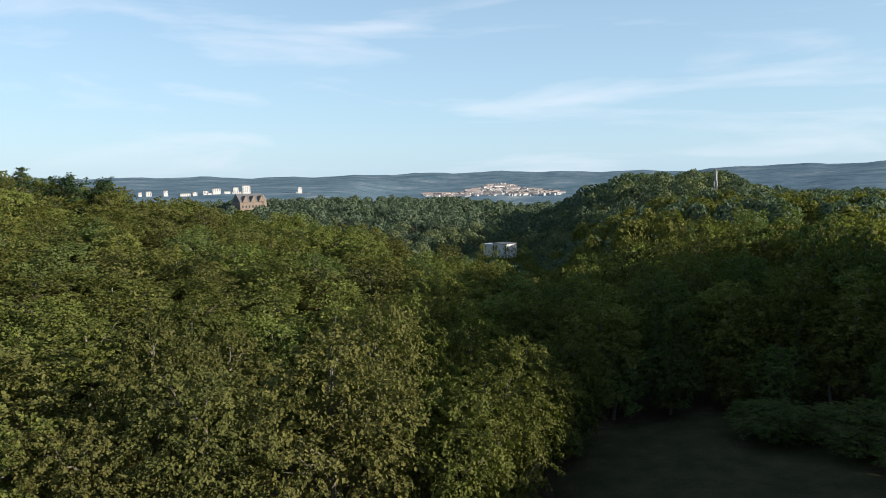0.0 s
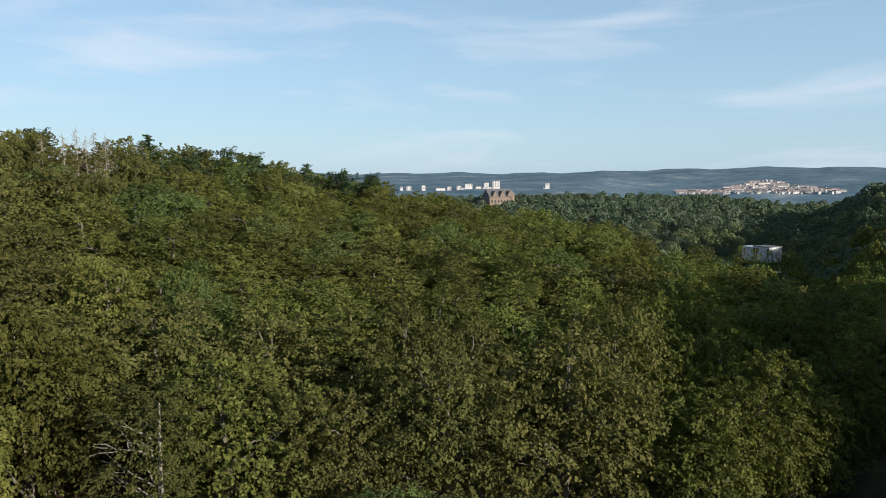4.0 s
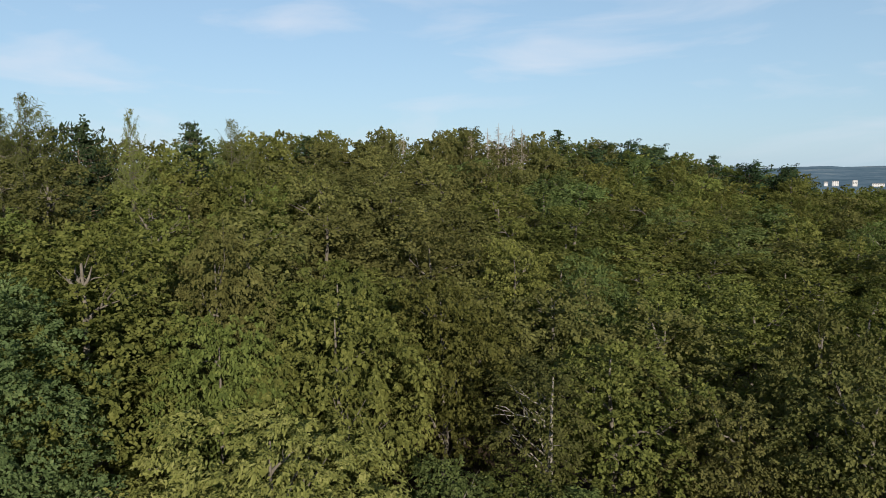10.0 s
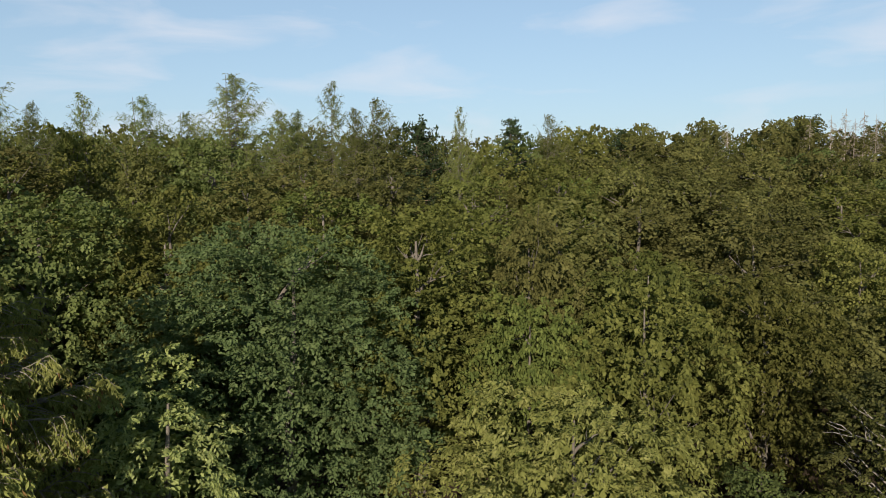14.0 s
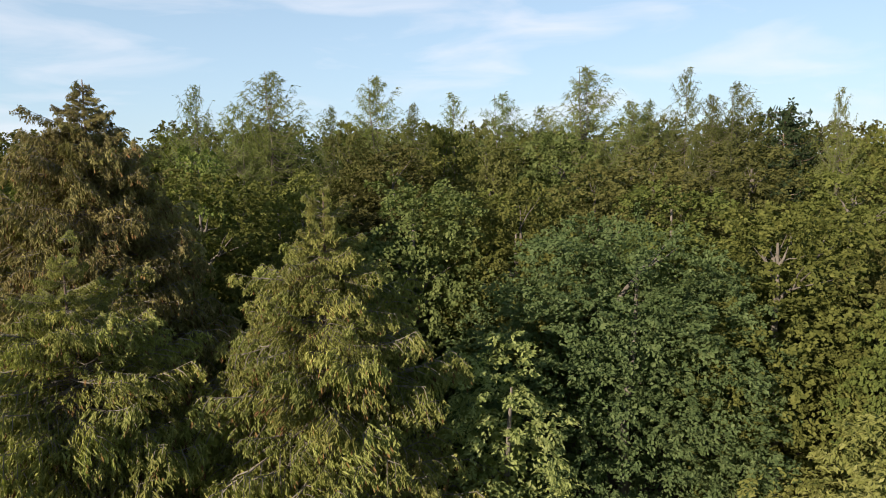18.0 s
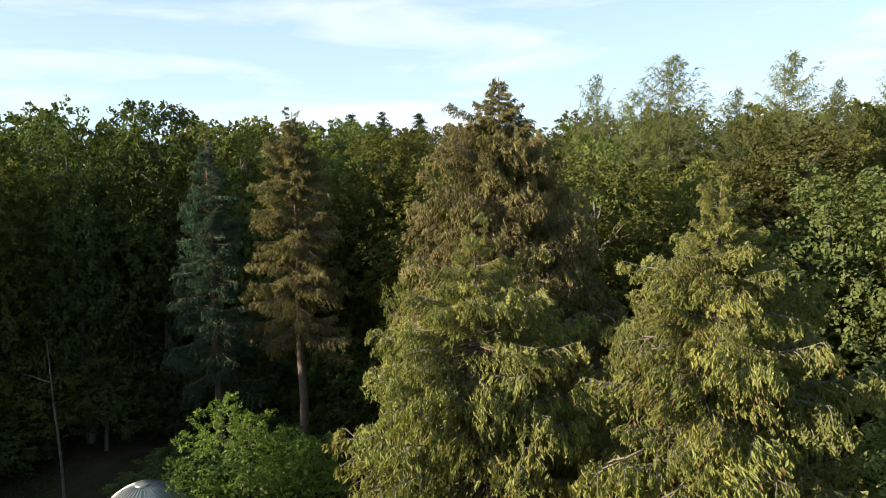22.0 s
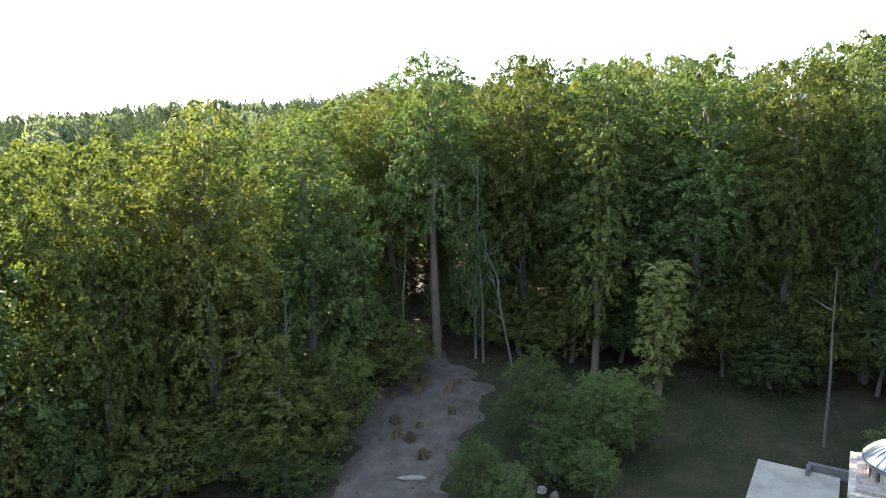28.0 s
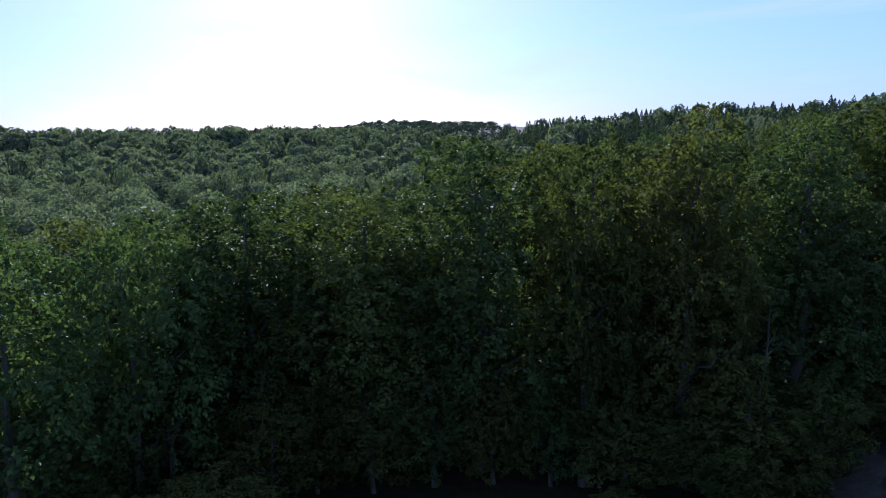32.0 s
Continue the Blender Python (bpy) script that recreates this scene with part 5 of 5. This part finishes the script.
def chapel():
    root = new("domed_chapel")
    half, top = 2.3, 5.0
    part("core_wall", boxes("chapel_core", [(0, 0, top / 2 - 0.5, half * 2 - 0.12, half * 2 - 0.12, top + 1)], [MORTAR]), root)
    part("plinth", boxes("chapel_plinth", [(0, 0, 0.1, half * 2 + 0.5, half * 2 + 0.5, 0.7)], [STONE]), root)
    for z, grow, th in ((top + 0.06, 0.22, 0.16), (top + 0.24, 0.38, 0.2), (top - 0.34, 0.1, 0.14)):
        part("cornice", boxes("chapel_cornice", [(0, 0, z, half * 2 + grow, half * 2 + grow, th)], [STONE]), root)
    part("shoulder", boxes("chapel_shoulder", [(0, 0, top + 0.42, half * 2 - 0.25, half * 2 - 0.25, 0.2)], [STONE]), root)
    # drum with its row of windows
    n = 20
    base = top + 0.5
    dv, df = tube([(0, 0, base), (0, 0, base + 0.85)], [1.62, 1.62], 48)
    part("drum", mesh_from("chapel_drum", dv, df, [MORTAR], True), root)
    for i in range(n):
        a = 2 * math.pi * i / n
        wv, wf = arc_piece(1.55, 1.80, base, base + 0.82, a - 0.095, a + 0.095)
        part("pier", mesh_from("drum_pier", wv, wf, [STONE]), root)
        a += math.pi / n
        wv, wf = arc_piece(1.60, 1.66, base + 0.16, base + 0.70, a - 0.075, a + 0.075)
        part("window", mesh_from("drum_window", wv, wf, [GLASS_DARK]), root)
        wv, wf = arc_piece(1.55, 1.79, base, base + 0.16, a - 0.06, a + 0.06)
        part("sill", mesh_from("drum_sill", wv, wf, [STONE]), root)
    wv, wf = arc_piece(1.5, 1.86, base + 0.70, base + 0.9, 0, 2 * math.pi - 1e-4, 48)
    part("drum_cornice", mesh_from("drum_cornice", wv, wf, [STONE]), root)
    wv, wf = arc_piece(1.4, 2.02, base + 0.9, base + 1.0, 0, 2 * math.pi - 1e-4, 48)
    part("eave", mesh_from("dome_eave", wv, wf, [SEAM]), root)
    # dome of metal sheets between standing seams
    z0, rise, rim, eye = base + 1.0, 1.0, 1.98, 0.36
    prof = []
    for k in range(9):
        t = k / 8
        r = rim + (eye - rim) * t
        prof.append((r, z0 + rise * (1 - (r / rim) ** 2) ** 0.9))
    m = 32
    for i in range(m):
        a0, a1 = 2 * math.pi * i / m, 2 * math.pi * (i + 1) / m
        v, f = [], []
        for r, z in prof:
            for a in (a0, (a0 + a1) / 2, a1):
                v.append((r * math.cos(a), r * math.sin(a), z + (0.012 if a == (a0 + a1) / 2 else 0)))
        for k in range(8):
            f += [(3 * k, 3 * k + 1, 3 * k + 4, 3 * k + 3), (3 * k + 1, 3 * k + 2, 3 * k + 5, 3 * k + 4)]
        part("dome_sheet", mesh_from("dome_sheet", v, f, [COPPER], True), root)
        sv, sf = tube([(r * math.cos(a0), r * math.sin(a0), z + 0.02) for r, z in prof], [0.028] * 9, 4)
        part("seam", mesh_from("dome_seam", sv, sf, [SEAM]), root)
    cv, cf = tube([(0, 0, z0 + rise * 0.93), (0, 0, z0 + rise + 0.05), (0, 0, z0 + rise + 0.1), (0, 0, z0 + rise + 0.14)], [0.42, 0.42, 0.36, 0.01], 24)
    part("cap", mesh_from("dome_cap", cv, cf, [COPPER], True), root, "pale round metal cap")
    # door with its stone frame, in the side that faces the meadow (+y)
    y = half + 0.02
    part("door", boxes("chapel_door", [(-0.1, y - 0.05, 1.75, 1.0, 0.12, 2.4)], [DOOR_WOOD]), root, "dark wooden door")
    for x in (-0.76, 0.56):
        part("door_jamb", boxes("door_jamb", [(x, y + 0.02, 1.75, 0.3, 0.22, 2.5)], [STONE]), root)
    part("lintel", boxes("door_lintel", [(-0.1, y + 0.02, 3.14, 1.9, 0.24, 0.32)], [STONE]), root)
    part("step", boxes("chapel_step", [(-0.1, y + 0.5, 0.34, 1.9, 0.9, 0.4)], [STONE]), root)
    # stone blocks, course by course
    rng = np.random.default_rng(21)
    courses = [0.45, 0.85, 1.2, 1.5, 1.85, 2.15, 2.5, 2.8, 3.15, 3.5, 3.8, 4.15, 4.6]
    shared = boxes("stone_block", [(0, 0, 0, 1, 1, 1)], [STONE])
    for side in range(4):
        turn = Matrix.Rotation(side * math.pi / 2, 4, "Z")
        for k in range(len(courses) - 1):
            z0, z1 = courses[k], courses[k + 1]
            x = -half
            while x < half - 0.05:
                w = min(rng.uniform(0.45, 1.05), half - x)
                if half - x - w < 0.25:
                    w = half - x
                cx = x + w / 2
                x += w
                if side == 0 and abs(cx + 0.1) < 0.5 + w / 2 and z0 < 3.0:
                    continue
                th = rng.uniform(0.16, 0.22)
                o = part("stone_block", shared, root)
                o.matrix_local = turn @ Matrix.LocRotScale((cx, half - 0.1, (z0 + z1) / 2), None, (w - 0.025, th, z1 - z0 - 0.025))
    root.matrix_world = CHAPEL
    tagged(root, "small weathered stone chapel with a low ribbed metal dome", "chapel")


chapel()


def slab_block(name, x0, x1, y0, y1, z0, z1, mat, label, category, kind=""):
    bm = bmesh.new()
    bmesh.ops.create_cube(bm, size=1.0)
    bmesh.ops.scale(bm, vec=(x1 - x0, y1 - y0, z1 - z0), verts=bm.verts)
    bmesh.ops.translate(bm, vec=((x0 + x1) / 2, (y0 + y1) / 2, (z0 + z1) / 2), verts=bm.verts)
    bmesh.ops.bevel(bm, geom=bm.edges[:], offset=0.03, segments=1, affect="EDGES")
    me = bpy.data.meshes.new(name)
    bm.to_mesh(me)
    bm.free()
    me.materials.append(mat)
    ob = new(name, me)
    ob.matrix_world = CHAPEL
    return tagged(ob, label, category, kind=kind)


# the chapel's own axes: +y towards the meadow, -x and +x along its front
terrace = slab_block("terrace", 2.75, 7.7, -9.6, 7.5, -0.6, 0.22, CONCRETE, "pale concrete terrace slab beside the chapel", "terrace", "structure")
slab_block("terrace_step", 2.35, 2.74, -6.0, 5.0, -0.6, 0.10, STONE, "dark stone step along the terrace", "step", "structure")
slab_block("low_wall", 1.6, 4.7, -9.8, -9.5, -0.4, 0.75, MORTAR, "low dark wall behind the terrace", "wall", "structure")
slab_block("low_wall", 4.5, 4.75, -9.5, -8.7, -0.4, 0.7, MORTAR, "low dark wall behind the terrace", "wall", "structure")


def gravel_yard():
    """A fan of gravel narrowing into the track through the gap in the trees."""
    mid = [(30, 206, 7), (34, 203.8, 7), (38, 202.2, 7), (42, 200.8, 7.4), (47, 199.3, 8.2), (52, 198.2, 9.2), (55, 198.3, 8.4), (58, 199, 5), (64, 199.4, 3.2), (72, 199.4, 3.2), (80, 199.1, 3.6)]
    rng = np.random.default_rng(31)
    pts = np.array(mid, float)
    s = np.linspace(0, len(mid) - 1, 60)
    r, a, w = (np.interp(s, np.arange(len(mid)), pts[:, i]) for i in range(3))
    rows = []
    m = 15
    for i in range(60):
        c = around(a[i], r[i])
        side = Vector((math.cos(radians(a[i])), math.sin(radians(a[i])), 0))
        for j in range(m):
            u = (j / (m - 1) - 0.5) * w[i] * (1 + 0.12 * math.sin(i * 0.9) + 0.08 * rng.normal() * (j in (0, m - 1)))
            q = c + side * u
            edge_drop = -0.06 if j in (0, m - 1) else 0.05 + 0.03 * math.sin(i * 0.7 + j)
            rows.append((q.x, q.y, float(land(q.x, q.y)) + 0.06 + edge_drop))
    i, j = np.meshgrid(np.arange(59), np.arange(m - 1), indexing="ij")
    f = np.stack([i * m + j, i * m + j + 1, (i + 1) * m + j + 1, (i + 1) * m + j], -1).reshape(-1, 4)
    rim = np.minimum(j, m - 2 - j).ravel()
    worn = (rim + rng.normal(size=rim.shape) * 1.1 < 1.6).astype(int)
    ob = new("gravel_track", mesh_from("gravel_track", rows, f, [GRAVEL, WORN_GRAVEL], True, worn))
    tagged(ob, "grey gravel track narrowing into a gap in the wood", "track", kind="structure")


gravel_yard()


def sunny_glade():
    """The bright end of the forest track, a little clearing of sand, paled in place of sunlight."""
    rng = np.random.default_rng(33)
    rows, faces = [tuple(stand(199.1, 84, -0.12))], []
    for i in range(24):
        a = 2 * math.pi * i / 24
        q = around(199.1, 84) + Vector((math.cos(a) * 2.6, math.sin(a) * 5, 0)) * rng.uniform(0.8, 1.15)
        rows.append((q.x, q.y, float(land(q.x, q.y)) + 0.1))
        faces.append((0, 1 + i, 1 + (i + 1) % 24))
    tagged(new("sandy_glade", mesh_from("sandy_glade", rows, faces, [SUN_TINTED_SAND], True)), "sandy patch at the forest track's end, coloured pale for sunlight", "path", kind="structure")


sunny_glade()


def stones_and_tufts():
    rng = np.random.default_rng(41)
    # loose stones on the gravel
    bm = bmesh.new()
    bmesh.ops.create_icosphere(bm, subdivisions=1, radius=0.5)
    base = np.array([v.co[:] for v in bm.verts])
    faces = np.array([[v.index for v in f.verts] for f in bm.faces])
    bm.free()
    vs, fs, k = [], [], 0
    for _ in range(420):
        d = rng.uniform(36, 58)
        a = np.interp(d, [36, 42, 47, 52, 58], [203, 200.8, 199.3, 198.2, 198.8]) + rng.normal() * 3.6
        p = stand(a, d, -0.1)
        q = base * rng.uniform(0.05, 0.16) * rng.uniform(0.6, 1.3, (1, 3)) * (1 + rng.normal(size=base.shape) * 0.08) + np.array(p)
        vs.append(q)
        fs.append(faces + k)
        k += len(base)
    tagged(new("loose_stones", mesh_from("loose_stones", np.concatenate(vs), np.concatenate(fs), [WORN_GRAVEL])), "loose grey stones scattered over the gravel", "stones", kind="stuff")
    # dry tufts
    straw = leaf_material("dry_grass", (0.08, 0.06, 0.034), (0.16, 0.12, 0.065), (0.24, 0.185, 0.1), 0.2, 0.01)
    n = 90
    p = np.stack([rng.normal(size=n) * 0.16, rng.normal(size=n) * 0.16, rng.uniform(0.15, 0.45, n)], 1)
    lv, lf = leaves(rng, p, rng.normal(size=(n, 3)) * [1, 1, 0.1], rng.uniform(0.5, 0.9, n), 0.14, 0.85)
    tuft = mesh_from("tuft", lv, lf, [straw])
    for i in range(15):
        a, d = [(199.0, 51), (197.3, 50), (196.6, 53), (199.8, 48.5), (199.0, 46), (195.4, 53.5), (200.5, 44)][i % 7]
        ob = tagged(new("grass_tuft", tuft), "dry brown grass tuft growing in the gravel", "grass tuft", "grass tufts on the gravel")
        s = rng.uniform(0.6, 1.2)
        ob.matrix_world = Matrix.LocRotScale(stand(a + rng.normal() * 1.6, d + rng.normal() * 1.8, 0.0), Euler((0, 0, rng.uniform(0, 6))), (s, s, s))
    # the pale log
    lv, lf = tube(limb_path(rng, (-0.9, 0, 0.12), (0.9, 0.1, 0.14), 6, wobble=0.02), [0.02, 0.16, 0.17, 0.15, 0.13, 0.02], 8)
    ob = tagged(new("log", mesh_from("log", lv, lf, [DEAD_WOOD], True)), "pale barkless log lying on the gravel", "log")
    ob.matrix_world = Matrix.LocRotScale(stand(199.9, 38.8, -0.08), Euler((0, 0, 0.2)), (1, 1, 1))
    # bleached dead limbs and stems in the wood's face; 166.4 is a living tree's trunk
    for a, d, h, lean in ((215.7, 46, 13, 0.4), (211.0, 45, 12, -0.6), (204.0, 53, 15, 0.3), (193.6, 57, 18, 0.5), (200.9, 59, 13, -0.8), (191, 56, 12, 2.5), (166.4, 48.2, 12, 0.3)):
        pieces = [tube(limb_path(rng, (0, 0, -0.6), (lean, lean * 0.3, h), 7, wobble=0.02 if a > 170 else 0.004), np.linspace(0.13, 0.03, 7), 7)]
        for _ in range(7 if a > 170 else 2):
            z = rng.uniform(0.35, 0.9) * h
            q = np.array([lean * z / h, lean * 0.3 * z / h, z])
            pieces.append(tube(limb_path(rng, q, q + rng.normal(size=3) * [1.0, 1.0, 0.4] + [0, 0, 1.0], 4), np.linspace(0.06, 0.015, 4), 4))
        v, f = joined(pieces)
        ob = tagged(new("bare_tree", mesh_from("bare_tree", v, f, [BARK], True)), "pale bare stem at the wood's edge", "dead tree", "dead stems at the wood's edge")
        ob.matrix_world = Matrix.Translation(stand(a, d + 0.6))


stones_and_tufts()


def meadow_plants():
    """Low weeds and grass over the meadow and the shaded ground by the chapel."""
    rng = np.random.default_rng(57)
    n = 70000
    az, d = rng.uniform(140, 216, n), 26 + 36 * rng.random(n) ** 0.8
    x, y = -d * np.sin(np.radians(az)), d * np.cos(np.radians(az))
    thick = np.sin(x * 0.55 + 1.0) * np.cos(y * 0.47) + np.sin(x * 0.21 - y * 0.27) + rng.normal(size=n) * 0.5
    local = np.array(CHAPEL.inverted())
    lx, ly = local[0, 0] * x + local[0, 1] * y + local[0, 3], local[1, 0] * x + local[1, 1] * y + local[1, 3]
    built = (np.abs(lx - 2.3) < 5.1) & (ly > -10.2) & (ly < 8.0)
    track = np.abs(az - np.interp(d, [30, 34, 38, 42, 47, 52, 58], [206, 203.8, 202.2, 200.8, 199.3, 198.2, 199])) < np.degrees(4.2 / d)
    ok = (thick > -0.2) & ~built & ~track
    x, y = x[ok], y[ok]
    size = rng.uniform(0.09, 0.26, ok.sum())
    p = np.stack([x, y, land(x, y) + size * 0.32], 1)
    v, f = leaves(rng, p, rng.normal(size=p.shape) * [1, 1, 0.5] + [0, 0, 0.7], size, 0.4)
    tagged(new("meadow_weeds", mesh_from("meadow_weeds", v, f, [DEEP])), "low green weeds and grass in the shaded meadow", "weeds", kind="stuff")


meadow_plants()


def pale_stone(az, d, w, h, turn):
    """A rough upright block, its corners knocked off."""
    bm = bmesh.new()
    bmesh.ops.create_cube(bm, size=1.0)
    bmesh.ops.scale(bm, vec=(w, w * 0.5, h), verts=bm.verts)
    bmesh.ops.bevel(bm, geom=bm.edges[:], offset=0.09, segments=2, affect="EDGES")
    rng = random.Random(int(az * 10))
    for v in bm.verts:
        v.co += Vector((rng.uniform(-0.05, 0.05), rng.uniform(-0.05, 0.05), rng.uniform(-0.05, 0.05)))
    me = bpy.data.meshes.new("pale_stone")
    bm.to_mesh(me)
    bm.free()
    me.materials.append(STONE)
    ob = new("rough_stone", me)
    ob.matrix_world = Matrix.LocRotScale(stand(az, d, -h * 0.4), Euler((0.12, -0.1, turn)), (1, 1, 1))
    return tagged(ob, "pale rough stone block among young trees", "stone", "stones among the young trees")


for az, d, w, h, turn in ((188.2, 37.4, 0.5, 0.5, 0.4), (187.1, 36.4, 0.6, 0.75, 1.1), (187.9, 35.6, 0.35, 0.4, 2.0)):
    pale_stone(az, d, w, h, turn)
